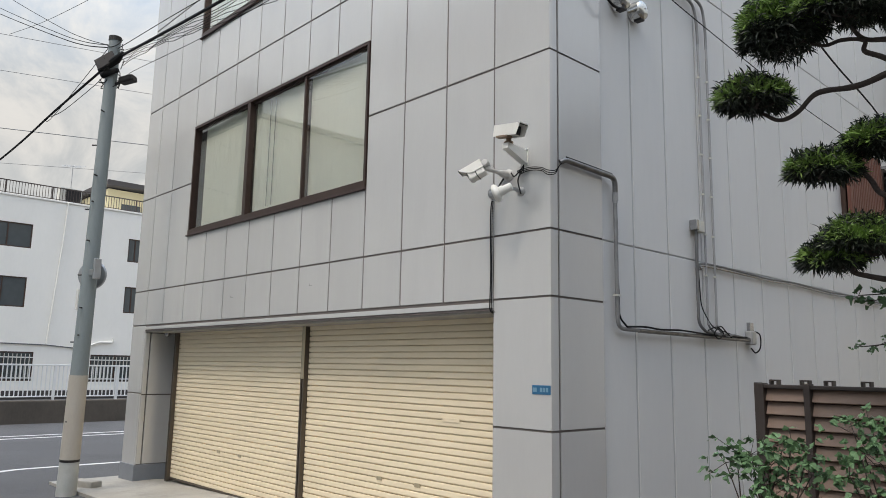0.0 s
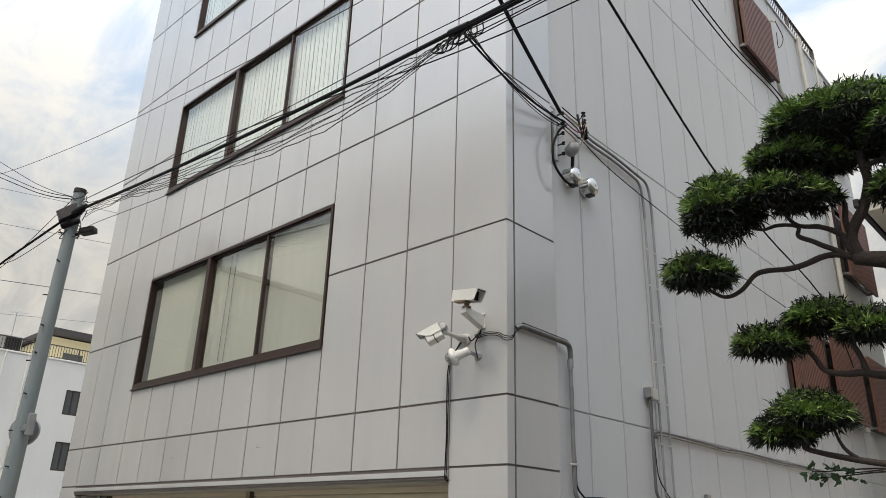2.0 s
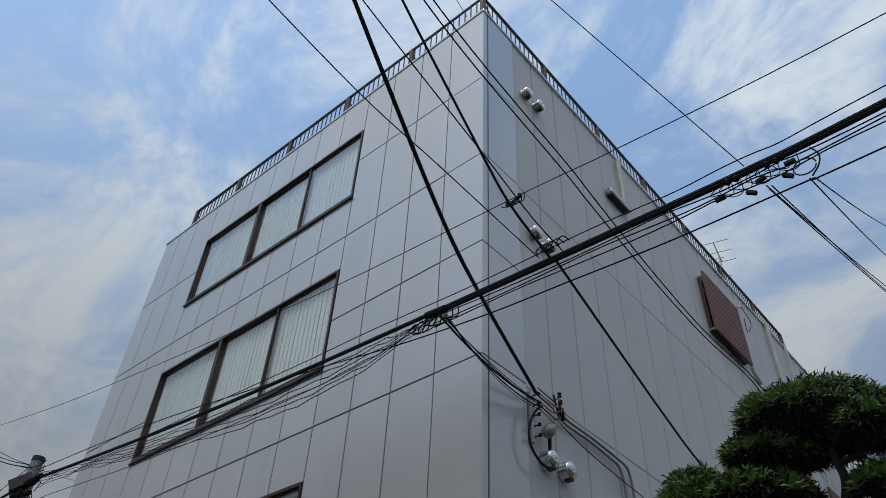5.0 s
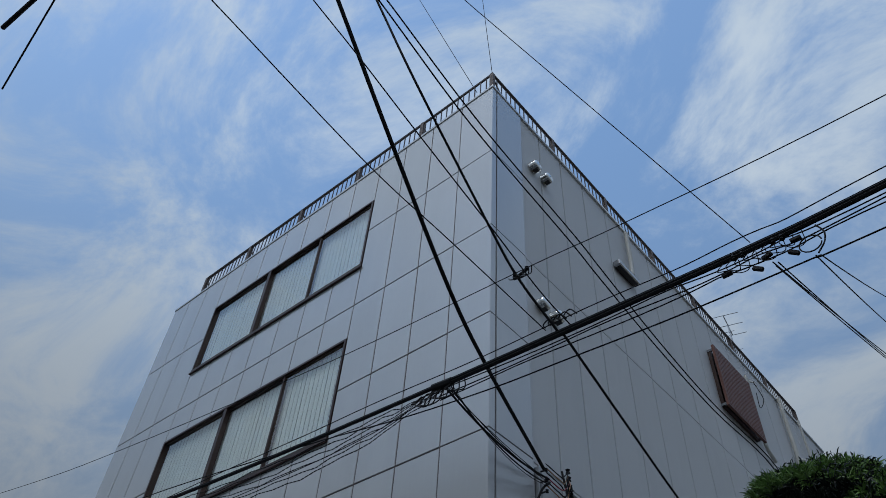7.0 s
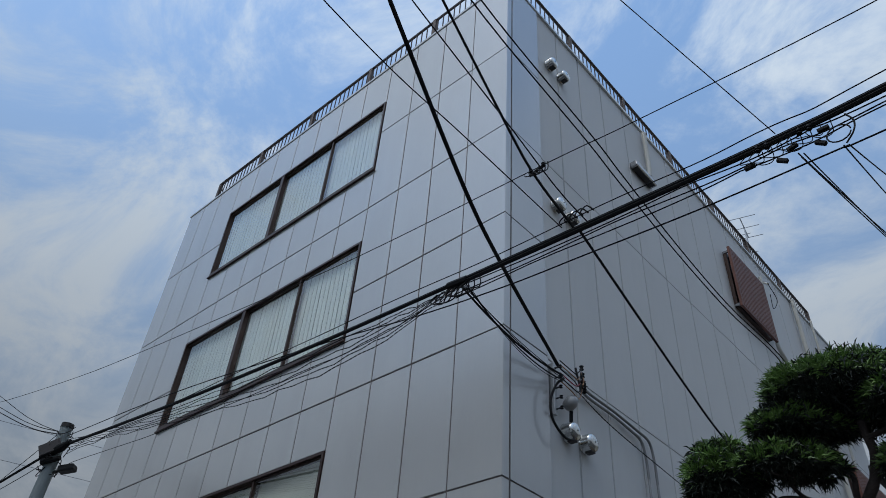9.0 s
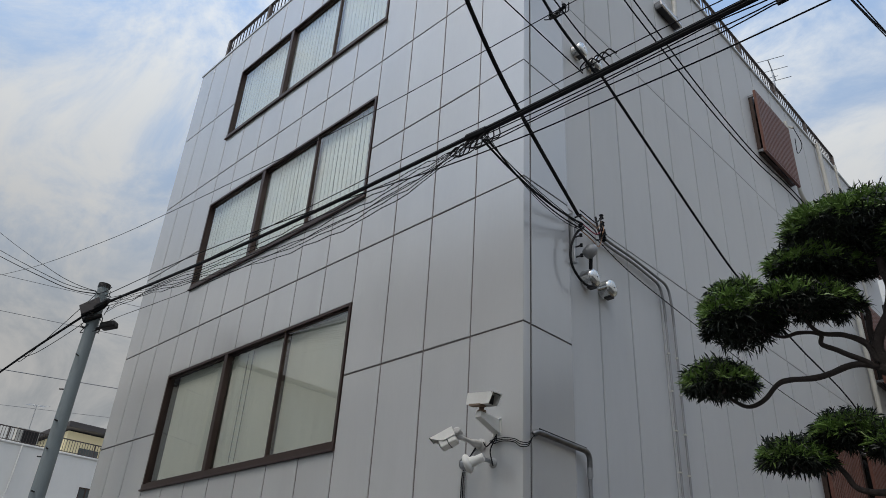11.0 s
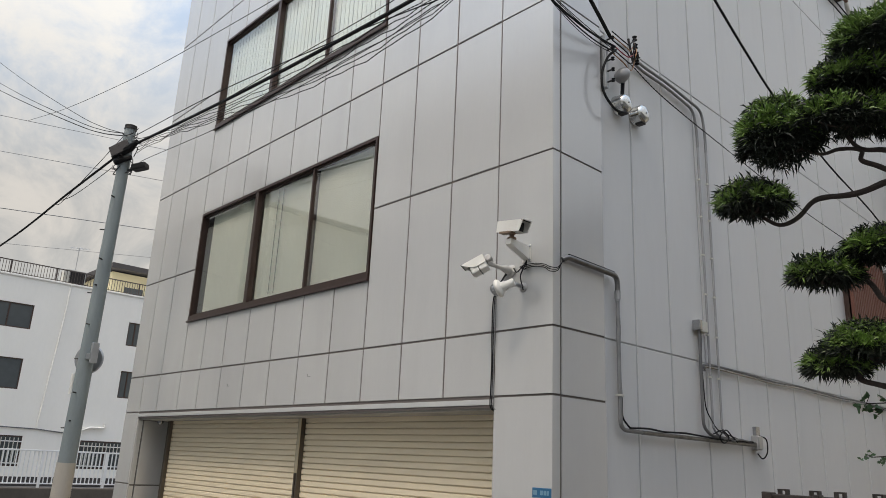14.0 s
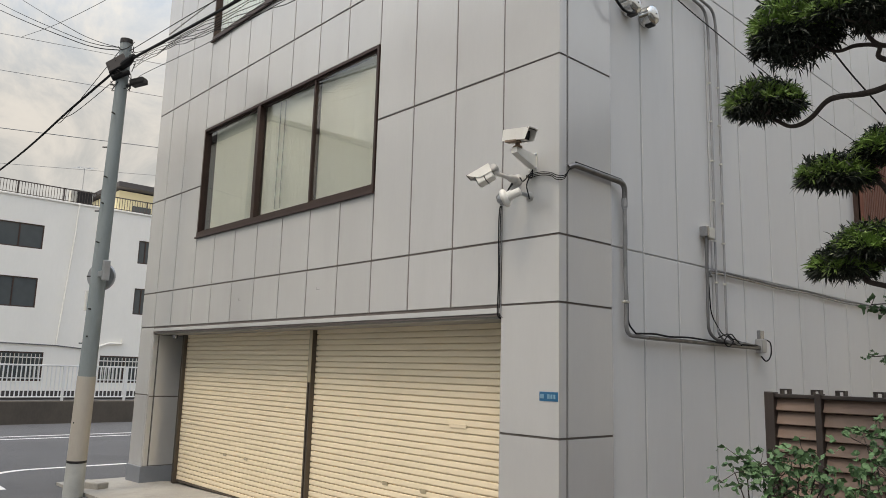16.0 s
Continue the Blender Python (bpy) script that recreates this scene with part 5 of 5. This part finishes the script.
# ---- cloud-pruned tree ----
def leaf_mesh(name, bases, dirs, lengths, widths, mat, parent, droop=0.25, broad=False):
    """Many narrow pointed leaves in one mesh: base, mid and tip, gently bent."""
    b, d = np.array(bases), np.array(dirs)
    d /= np.linalg.norm(d, axis=1)[:, None]
    ln, wd = np.array(lengths)[:, None], np.array(widths)[:, None]
    side = np.cross(d, np.random.normal(size=d.shape))
    side /= np.linalg.norm(side, axis=1)[:, None]
    mid = b + d * ln * 0.55 + np.array((0, 0, 0.04)) * ln
    tip = b + d * ln - np.array((0, 0, 1.0)) * ln * droop * np.random.random((len(b), 1))
    if broad:
        low, high = b + d * ln * 0.3, b * 0.25 + tip * 0.75
        verts = np.stack([b, low + side * wd * 0.85, mid + side * wd, high + side * wd * 0.62, tip, high - side * wd * 0.62, mid - side * wd, low - side * wd * 0.85], 1).reshape(-1, 3)
        k = np.arange(len(b)) * 8
        quads = np.concatenate([np.stack([k + 7, k + 1, k + 2, k + 6], 1), np.stack([k + 6, k + 2, k + 3, k + 5], 1)]).tolist()
        tris = np.concatenate([np.stack([k, k + 1, k + 7], 1), np.stack([k + 5, k + 3, k + 4], 1)]).tolist()
    else:
        verts = np.stack([b - side * wd * 0.3, b + side * wd * 0.3, mid + side * wd, mid - side * wd, tip], 1).reshape(-1, 3)
        k = np.arange(len(b)) * 5
        quads = np.stack([k, k + 1, k + 2, k + 3], 1).tolist()
        tris = np.stack([k + 3, k + 2, k + 4], 1).tolist()
    me = bpy.data.meshes.new(name)
    me.from_pydata(verts.tolist(), [], quads + tris)
    me.materials.append(mat)
    ob = new(name, me)
    ob.parent = parent
    return ob


RIGHT, AWAY = Vector((0.73, 0.68, 0)), Vector((-0.68, 0.73, 0))


def pad(parent, centre, wide, high, deep, shoots=330):
    """One clipped cushion of foliage: shoots on an uneven dome, darker leaves and twigs inside, underside shade put
    into the leaf colour.
    """
    c = np.array(centre)
    rx, ax = np.array(RIGHT), np.array(AWAY)
    seed = random.uniform(0, 50)
    bases, dirs, ln, wd = [], [], [], []
    ib, idr, il, iw = [], [], [], []
    for s in range(int(shoots)):
        q, h = random.uniform(0, 2 * math.pi), random.uniform(-0.3, 1)
        r = math.sqrt(max(0, 1 - h * h)) if h > 0 else 1 - 0.25 * h * h
        lump = 1 + 0.16 * noise.noise(Vector((math.cos(q) * 1.7 + seed, math.sin(q) * 1.7, h * 2))) + random.uniform(-0.1, 0.05)
        n = np.array(rx * math.cos(q) * r + ax * math.sin(q) * r) + np.array((0, 0, max(h, 0)))
        p = c + lump * (rx * math.cos(q) * r * wide * 0.44 + ax * math.sin(q) * r * deep * 0.44) + np.array((0, 0, 1)) * (h * lump * high * (0.5 if h > 0 else 0.42) - 0.03)
        axis = n * (0.75 if h > 0 else 0.9) + np.array((0, 0, 0.75 if h > 0 else 0.1)) + np.random.normal(size=3) * 0.22
        axis /= np.linalg.norm(axis)
        # shoots below the rim get the near-black leaf: underside shade as colour
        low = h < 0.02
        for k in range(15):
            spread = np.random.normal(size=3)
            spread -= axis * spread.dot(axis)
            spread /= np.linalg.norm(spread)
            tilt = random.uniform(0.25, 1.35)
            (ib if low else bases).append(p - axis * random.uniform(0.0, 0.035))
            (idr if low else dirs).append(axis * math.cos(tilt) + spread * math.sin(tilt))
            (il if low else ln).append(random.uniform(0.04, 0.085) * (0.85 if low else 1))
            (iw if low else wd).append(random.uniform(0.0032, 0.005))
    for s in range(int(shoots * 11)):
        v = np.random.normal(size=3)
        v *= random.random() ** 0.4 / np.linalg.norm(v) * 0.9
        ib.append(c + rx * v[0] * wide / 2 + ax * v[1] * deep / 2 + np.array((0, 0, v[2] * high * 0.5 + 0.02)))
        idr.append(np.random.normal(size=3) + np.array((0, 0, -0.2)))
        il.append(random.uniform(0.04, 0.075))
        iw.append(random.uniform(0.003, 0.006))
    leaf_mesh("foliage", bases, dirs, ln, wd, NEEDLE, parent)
    leaf_mesh("inner_foliage", ib, idr, il, iw, NEEDLE_SHADE, parent)
    bm = bmesh.new()
    for s in range(10):
        q = random.uniform(0, 6.28)
        e = c + rx * math.cos(q) * wide * 0.4 + ax * math.sin(q) * deep * 0.4 + np.array((0, 0, random.uniform(0, 0.3) * high))
        o = c + np.array((0, 0, -0.3 * high))
        m = (o + e) / 2 + np.random.normal(size=3) * 0.03
        tube(bm, smooth_path([o, m, e], 4), [0.007] * 5 + [0.003] * 4, 5)
    part("twig", bm, BARK, parent)


tree = thing("cloud_pruned_tree", "cloud-pruned podocarpus tree with dense dark green foliage pads", "tree")


def limb(pts, r0, r1, name="limb"):
    line = [p + Vector((0.04, 0.03, -0.05)) for p in smooth_path(pts, 6)]
    r0, r1, n = r0 * 0.7, r1 * 0.72, len(line) - 1
    line = [p + Vector((noise.noise(p * 9), noise.noise(p * 9 + Vector((5, 0, 0))), noise.noise(p * 9 + Vector((0, 7, 0))))) * r0 * 0.35 for p in line]
    part(name, tube(bmesh.new(), line, [(r0 + (r1 - r0) * i / n) * (1 + 0.13 * noise.noise(line[i] * 14)) for i in range(n + 1)], 10), BARK, tree, smooth=True)


limb([(3.7, 0.15, 0.1), (3.62, 0.05, 1.0), (3.5, -0.1, 2.0), (3.38, -0.25, 2.8), (3.2, -0.4, 3.3), (3.01, -0.49, 3.49), (2.86, -0.53, 3.55)], 0.13, 0.055, "trunk")
limb([(3.05, -0.47, 3.5), (2.86, -0.53, 3.55), (2.71, -0.57, 3.575), (2.56, -0.6, 3.53), (2.4, -0.65, 3.53), (2.33, -0.67, 3.51), (2.22, -0.68, 3.42), (2.14, -0.7, 3.41), (2.07, -0.75, 3.45)], 0.03, 0.014)
limb([(2.88, -0.52, 3.52), (2.86, -0.56, 3.67), (2.95, -0.6, 3.8), (3.0, -0.66, 3.94), (3.0, -0.71, 4.1)], 0.05, 0.03)
limb([(2.86, -0.54, 3.62), (2.84, -0.58, 3.74), (2.86, -0.62, 3.85), (2.82, -0.68, 3.98)], 0.03, 0.015)
limb([(2.84, -0.53, 3.54), (2.77, -0.57, 3.59), (2.68, -0.62, 3.65), (2.6, -0.65, 3.70), (2.61, -0.67, 3.75), (2.51, -0.71, 3.77), (2.42, -0.74, 3.76), (2.3, -0.8, 3.82)], 0.024, 0.012)
limb([(2.84, -0.55, 3.58), (2.8, -0.59, 3.68), (2.72, -0.63, 3.73), (2.61, -0.67, 3.76), (2.55, -0.72, 3.85)], 0.028, 0.014)
limb([(3.4, -0.22, 2.7), (3.08, -0.33, 2.85), (2.79, -0.41, 2.91), (2.67, -0.44, 2.92), (2.57, -0.46, 2.95), (2.52, -0.49, 3.05), (2.47, -0.52, 3.12), (2.34, -0.55, 3.14)], 0.035, 0.013)
limb([(2.78, -0.42, 2.92), (2.74, -0.45, 3.07), (2.72, -0.47, 3.16), (2.65, -0.5, 3.2)], 0.024, 0.012)
limb([(3.5, -0.1, 2.2), (3.06, -0.26, 2.39), (2.69, -0.38, 2.45), (2.53, -0.43, 2.49), (2.41, -0.46, 2.53), (2.43, -0.46, 2.59), (2.4, -0.48, 2.64), (2.33, -0.49, 2.68)], 0.03, 0.012)
limb([(2.67, -0.39, 2.45), (2.59, -0.41, 2.53), (2.55, -0.43, 2.66)], 0.018, 0.01)
limb([(3.0, -0.7, 4.0), (3.12, -0.66, 4.05), (3.2, -0.7, 4.15)], 0.022, 0.01)
limb([(3.1, -0.45, 3.45), (3.15, -0.5, 3.7), (3.13, -0.58, 3.85)], 0.03, 0.012)
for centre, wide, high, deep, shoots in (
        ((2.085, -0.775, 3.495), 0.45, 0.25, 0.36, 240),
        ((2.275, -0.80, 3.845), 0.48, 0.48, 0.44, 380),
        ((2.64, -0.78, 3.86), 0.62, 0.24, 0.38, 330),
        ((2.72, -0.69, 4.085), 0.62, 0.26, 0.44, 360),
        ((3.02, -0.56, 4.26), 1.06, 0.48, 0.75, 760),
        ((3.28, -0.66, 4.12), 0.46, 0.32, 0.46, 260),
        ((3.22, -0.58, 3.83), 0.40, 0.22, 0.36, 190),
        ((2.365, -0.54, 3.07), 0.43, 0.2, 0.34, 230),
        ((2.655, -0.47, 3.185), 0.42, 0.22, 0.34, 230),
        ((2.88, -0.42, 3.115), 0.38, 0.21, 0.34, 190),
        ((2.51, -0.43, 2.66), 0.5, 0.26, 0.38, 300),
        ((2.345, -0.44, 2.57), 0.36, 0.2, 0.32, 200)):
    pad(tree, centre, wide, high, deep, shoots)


# ---- shrubs before the fence ----
def shrub(name, label, base, tops, leaves, size, mat, host=None, loose=1.0):
    s = host or thing(name, label, "shrub", "garden shrubs")
    bm = bmesh.new()
    bases, dirs, ln, wd = [], [], [], []
    for t in tops:
        t = Vector(t)
        b = Vector(base) + Vector((random.uniform(-.2, .2), random.uniform(-.1, .1), 0))
        m = b.lerp(t, 0.55) + Vector((random.uniform(-.08, .08), random.uniform(-.05, .05), 0.08))
        line = smooth_path([b, m, t], 6)
        tube(bm, line, [0.009 - 0.006 * i / (len(line) - 1) for i in range(len(line))], 5)
        for k in range(leaves):
            p = t + Vector([max(-1.6, min(1.6, random.gauss(0, 1))) * a * loose for a in (0.075, 0.065, 0.05)])
            if k % 5 == 0:
                tube(bm, [t, p], 0.002, 4)
            face = Vector((random.gauss(0, 1), random.gauss(0, 1), random.gauss(0, 0.25)))
            for j in range(3):
                d = face.normalized() + Vector((random.gauss(0, 0.55), random.gauss(0, 0.55), random.gauss(-0.1, 0.25)))
                bases.append(p)
                dirs.append(d)
                ln.append(size * random.uniform(0.6, 1.2))
                wd.append(size * random.uniform(0.2, 0.3))
    part("stem", bm, BARK, s)
    leaf_mesh("foliage", bases, dirs, ln, wd, mat, s, 0.4, True)


shrub("leafy_shrub", "leafy green shrub growing before the louvre fence", (2.0, -0.4, 0.25),
      [(1.66, -0.42, 1.38), (1.72, -0.40, 1.45), (1.8, -0.38, 1.44), (1.88, -0.38, 1.38), (1.98, -0.38, 1.46), (2.04, -0.38, 1.54), (2.12, -0.37, 1.48), (1.84, -0.4, 1.28), (2.0, -0.38, 1.33), (2.14, -0.36, 1.36), (1.92, -0.36, 1.22), (2.05, -0.35, 1.16)],
      19, 0.056, SHRUB)
shrub("leafy_shrub", "leafy green shrub beside the louvre fence", (2.7, -0.3, 0.25),
      [(2.38, -0.38, 1.6), (2.45, -0.37, 1.66), (2.52, -0.36, 1.62), (2.42, -0.38, 1.5), (2.5, -0.36, 1.45), (2.34, -0.38, 1.38), (2.44, -0.36, 1.3)], 19, 0.056, SHRUB)
shrub("", "", (3.45, 0.0, 2.2), [(2.4, -0.22, 2.37), (2.48, -0.2, 2.34), (2.56, -0.18, 2.36)], 10, 0.045, SHRUB, tree, 0.6)
shrub("", "", (3.5, 0.0, 1.95), [(2.4, -0.2, 2.08), (2.5, -0.18, 2.1), (2.58, -0.16, 2.07)], 10, 0.03, SHRUB, tree, 0.6)


# ---- across the side street ----
wall = thing("retaining_wall", "low stained concrete retaining wall", "wall", kind="structure")
part("face", cuboid(-22.4, -22.0, -40, 40, -0.1, 0.68, 0.03), OLDWALL, wall)
gf = thing("guard_fence", "white painted steel guard fence on a low wall", "fence")
part("top_rail", cuboid(-22.23, -22.17, -14, 16, 1.76, 1.81, 0.01), WHITEFENCE, gf)
part("bottom_rail", cuboid(-22.23, -22.17, -14, 16, 0.78, 0.82, 0.01), WHITEFENCE, gf)
me = box_mesh("baluster", 0.03, 0.03, 0.96, WHITEFENCE)
for k in range(150):
    piece("baluster", me, (-22.215, -4.0 + 0.125 * k, 0.81), gf)
me = box_mesh("fence_post", 0.075, 0.075, 1.15, WHITEFENCE)
for k in range(16):
    piece("post", me, (-22.237, -13 + 1.95 * k, 0.66), gf)

wb = thing("white_building", "white rendered three-storey building with dark windows and a roof railing", "building")
BXF = -38.0


def house_wall(x, y0, y1, z1, openings, mat, parent, back=10.0):
    """A front wall facing +x, cut by openings, with return walls and a roof slab."""
    zs = sorted({0.0, z1, *[o[2] for o in openings], *[o[3] for o in openings]})
    ysl = sorted({y0, y1, *[o[0] for o in openings], *[o[1] for o in openings]})
    bm = bmesh.new()
    for a, b in zip(ysl, ysl[1:]):
        for c, d in zip(zs, zs[1:]):
            my, mz = (a + b) / 2, (c + d) / 2
            if not any(o[0] < my < o[1] and o[2] < mz < o[3] for o in openings):
                box(bm, x - 0.3, x, a, b, c, d)
    bmesh.ops.remove_doubles(bm, verts=bm.verts[:], dist=0.0001)
    box(bm, x - back, x - 0.3, y0, y0 + 0.25, 0, z1)
    box(bm, x - back, x - 0.3, y1 - 0.25, y1, 0, z1)
    box(bm, x - back, x - 0.3, y0 + 0.25, y1 - 0.25, z1 - 0.25, z1)
    return part("wall", bm, mat, parent)


OPEN = [(3.2, 5.45, 7.6, 8.85), (3.2, 5.42, 4.58, 6.1), (3.4, 6.08, 0.9, 2.35), (8.84, 11.4, 0.86, 2.28), (10.33, 11.1, 7.45, 8.75), (10.33, 11.1, 4.6, 6.05),
        (-2.5, 0.2, 7.6, 8.85), (-2.5, 0.2, 4.58, 6.1)]
house_wall(BXF, -8.0, 22.0, 10.2, OPEN, RENDERED, wb)
for y0, y1, z0, z1 in OPEN:
    w = new("window")
    w.parent = wb
    bm = bmesh.new()
    for a in (y0, (y0 + y1) / 2 - 0.03, y1 - 0.06):
        box(bm, BXF - 0.12, BXF - 0.03, a, a + 0.06, z0 + 0.06, z1 - 0.06)
    box(bm, BXF - 0.12, BXF - 0.03, y0, y1, z0, z0 + 0.06)
    box(bm, BXF - 0.12, BXF - 0.03, y0, y1, z1 - 0.06, z1)
    part("frame", bm, FRAME, w)
    part("pane", cuboid(BXF - 0.1, BXF - 0.06, y0 + 0.06, y1 - 0.06, z0 + 0.06, z1 - 0.06), FARGLASS, w)
    if z0 < 1:
        y = y0 + 0.2
        me = box_mesh("window_bar", 0.03, 0.035, z1 - z0 - 0.2, PVC)
        while y < y1 - 0.1:
            piece("window_bar", me, (BXF + 0.02, y, z0 + 0.1), w)
            y += 0.19
        part("bar_rail", cuboid(BXF - 0.02, BXF + 0.02, y0, y1, z0 + 0.12, z0 + 0.17), WHITEFENCE, w)
        part("bar_rail", cuboid(BXF - 0.02, BXF + 0.02, y0, y1, z1 - 0.3, z1 - 0.25), WHITEFENCE, w)
part("base_course", cuboid(BXF + 0.003, BXF + 0.06, -8, 22, 0, 0.42, 0.01), ROOFING, wb, "dark base course")
part("parapet", cuboid(BXF - 0.3, BXF + 0.05, -8, 22, 10.2, 10.3, 0.02), RENDERED, wb)
rr = thing("roof_railing", "thin dark roof railing of the white building", "railing")
part("top_rail", cuboid(BXF - 0.18, BXF - 0.12, -8, 22, 10.98, 11.03), RAIL, rr)
part("bottom_rail", cuboid(BXF - 0.17, BXF - 0.13, -8, 22, 10.36, 10.39), RAIL, rr)
me = box_mesh("baluster", 0.022, 0.022, 0.7, RAIL)
for k in range(110):
    piece("baluster", me, (BXF - 0.16, 0.0 + 0.14 * k, 10.3), rr)
me = box_mesh("rail_post", 0.06, 0.06, 0.72, RAIL)
for k in range(12):
    piece("post", me, (BXF - 0.18, -7 + 2.2 * k, 10.29), rr)
ac = thing("outdoor_unit", "pale air conditioner outdoor unit on the roof", "air conditioner")
part("case", cuboid(BXF - 0.9, BXF - 0.35, 6.65, 7.75, 10.3, 11.15, 0.03), PVC, ac)
part("grille", cuboid(BXF - 0.35, BXF - 0.33, 6.95, 7.7, 10.38, 11.08), DARK, ac)
pipe("downpipe", [(BXF + 0.05, 7.0, 10.25), (BXF + 0.08, 6.95, 8.6), (BXF + 0.08, 6.6, 2.75)], 0.035, RENDERED, "white pipe running down the white building", "downpipe")
pipe("facade_cable", [(BXF + 0.05, 8.0, 2.6), (BXF + 0.05, 6.6, 2.72), (BXF + 0.05, 3.0, 2.78), (BXF + 0.05, -1.0, 3.0)], 0.03, DARKPIPE, "grey cable along the white building", "cable")
pipe("downpipe", [(BXF + 0.08, 7.9, 2.62), (BXF + 0.08, 8.6, 2.7), (BXF + 0.08, 9.2, 2.95), (BXF + 0.08, 9.9, 2.95), (BXF + 0.08, 9.9, 3.2)], 0.05, RENDERED, "white bent pipe on the white building", "downpipe")
pipe("downpipe", [(BXF + 0.08, 8.1, 10.2), (BXF + 0.08, 8.1, 0.3)], 0.035, RENDERED, "thin white pipe on the white building", "downpipe")


def antenna(at, high, arms):
    a = thing("tv_antenna", "thin rooftop television antenna", "antenna", "television antennas")
    at = Vector(at)
    part("mast", tube(bmesh.new(), [at, at + Vector((0, 0, high))], 0.02, 6), STEEL, a)
    part("boom", tube(bmesh.new(), [at + Vector((0.1, -0.5, high - 0.1)), at + Vector((-0.1, 0.5, high + 0.05))], 0.014, 5), STEEL, a)
    for k in range(arms):
        p = at + Vector((0.1, -0.5, high - 0.1)).lerp(Vector((-0.1, 0.5, high + 0.05)), k / (arms - 1))
        part("element", tube(bmesh.new(), [p + Vector((-0.35, -0.1, 0)), p + Vector((0.35, 0.1, 0))], 0.009, 5), STEEL, a)


antenna((BXF - 1.2, 7.4, 10.2), 2.4, 6)
antenna((-0.4, 10.2, 12.75), 2.3, 3)
antenna((-0.9, 11.2, 12.7), 2.7, 2)
yh = thing("yellow_house", "pale yellow house with a dark flat roof", "house")
part("wall", cuboid(-52, -45, 11.3, 22, 0, 13.0), YELLOW, yh)
part("roof", placed(cuboid(-4.2, 4.2, -6.2, 6.2, 0, 0.35, 0.03), pose(-48.5, 17.2, 13.1, 0, 0, 0)), ROOFING, yh)
part("window", cuboid(-45.02, -44.9, 12.2, 13.4, 10.9, 12.1, 0.02), FARGLASS, yh)

# ---- house behind the garden ----
nh = thing("garden_house", "cream two-storey house with dark eaves behind the garden", "house")
part("wall", cuboid(1.5, 9.5, 10.6, 19, 0, 8.0), CREAMWALL, nh)
part("eave", cuboid(0.9, 10.1, 10.0, 19.6, 8.0, 8.25, 0.02), CREAMWALL, nh)
bm = bmesh.new()
v = [bm.verts.new(p) for p in ((0.8, 9.9, 8.25), (10.2, 9.9, 8.25), (10.2, 19.7, 8.25), (0.8, 19.7, 8.25), (4, 14.8, 10.2), (7, 14.8, 10.2))]
for f in ((0, 1, 5, 4), (1, 2, 5), (2, 3, 4, 5), (3, 0, 4), (3, 2, 1, 0)):
    bm.faces.new([v[i] for i in f])
part("roof", bm, ROOFING, nh)
part("gutter", cuboid(0.72, 0.82, 9.9, 19.7, 8.1, 8.28, 0.02), DARK, nh)

# ---- across the front street: plain houses that close the place and show in the glass ----
for x0, x1, y1, high in ((-16.6, -3.4, -11.2, 14.1), (-3.2, 16, -11.6, 6.4)):
    oh = thing("facing_house", "pale rendered house across the street with a flat roof", "house", "facing houses")
    part("wall", cuboid(x0, x1, -20, y1, 0, high), LIGHTWALL, oh)
    part("roof", cuboid(x0 - 0.2, x1 + 0.1, -20, y1 + 0.3, high, high + 0.2, 0.03), ROOFING, oh)
gh = thing("facing_house", "pale rendered gabled house across the street", "house", "facing houses")
bm = bmesh.new()
ends = [[bm.verts.new((x, y, z)) for x, z in ((-50, 0), (-16.8, 0), (-16.8, 9.7), (-26, 13.2), (-50, 13.3))] for y in (-20, -11.2)]
bm.faces.new(ends[0])
bm.faces.new(ends[1][::-1])
for k in range(5):
    bm.faces.new((ends[0][(k + 1) % 5], ends[0][k], ends[1][k], ends[1][(k + 1) % 5]))
bmesh.ops.recalc_face_normals(bm, faces=bm.faces[:])
part("wall", bm, CREAMWALL, gh)
for a, b in (((-16.4, 9.62), (-26, 13.27)), ((-26, 13.27), (-50.4, 13.37))):
    bm = bmesh.new()
    tops = [[bm.verts.new((x, y, z + d)) for x, z in (a, b) for d in (0.02, 0.2)] for y in (-20.2, -10.9)]
    for f in ((0, 2, 3, 1),):
        bm.faces.new([tops[0][i] for i in f])
        bm.faces.new([tops[1][i] for i in f][::-1])
    for i, j in ((0, 1), (1, 3), (3, 2), (2, 0)):
        bm.faces.new((tops[0][i], tops[0][j], tops[1][j], tops[1][i]))
    bmesh.ops.recalc_face_normals(bm, faces=bm.faces[:])
    part("roof", bm, ROOFING, gh)

# ---- beyond the garden: an unseen house, added to keep light off the side wall ----
sh = thing("side_house", "unseen grey rendered house added to dim the side wall", "house")
part("wall", cuboid(8.4, 18.0, -3.0, 9.6, 0, 7.6), GREYWALL, sh)
part("roof", cuboid(8.0, 18.3, -3.3, 9.8, 7.6, 7.8, 0.03), ROOFING, sh)
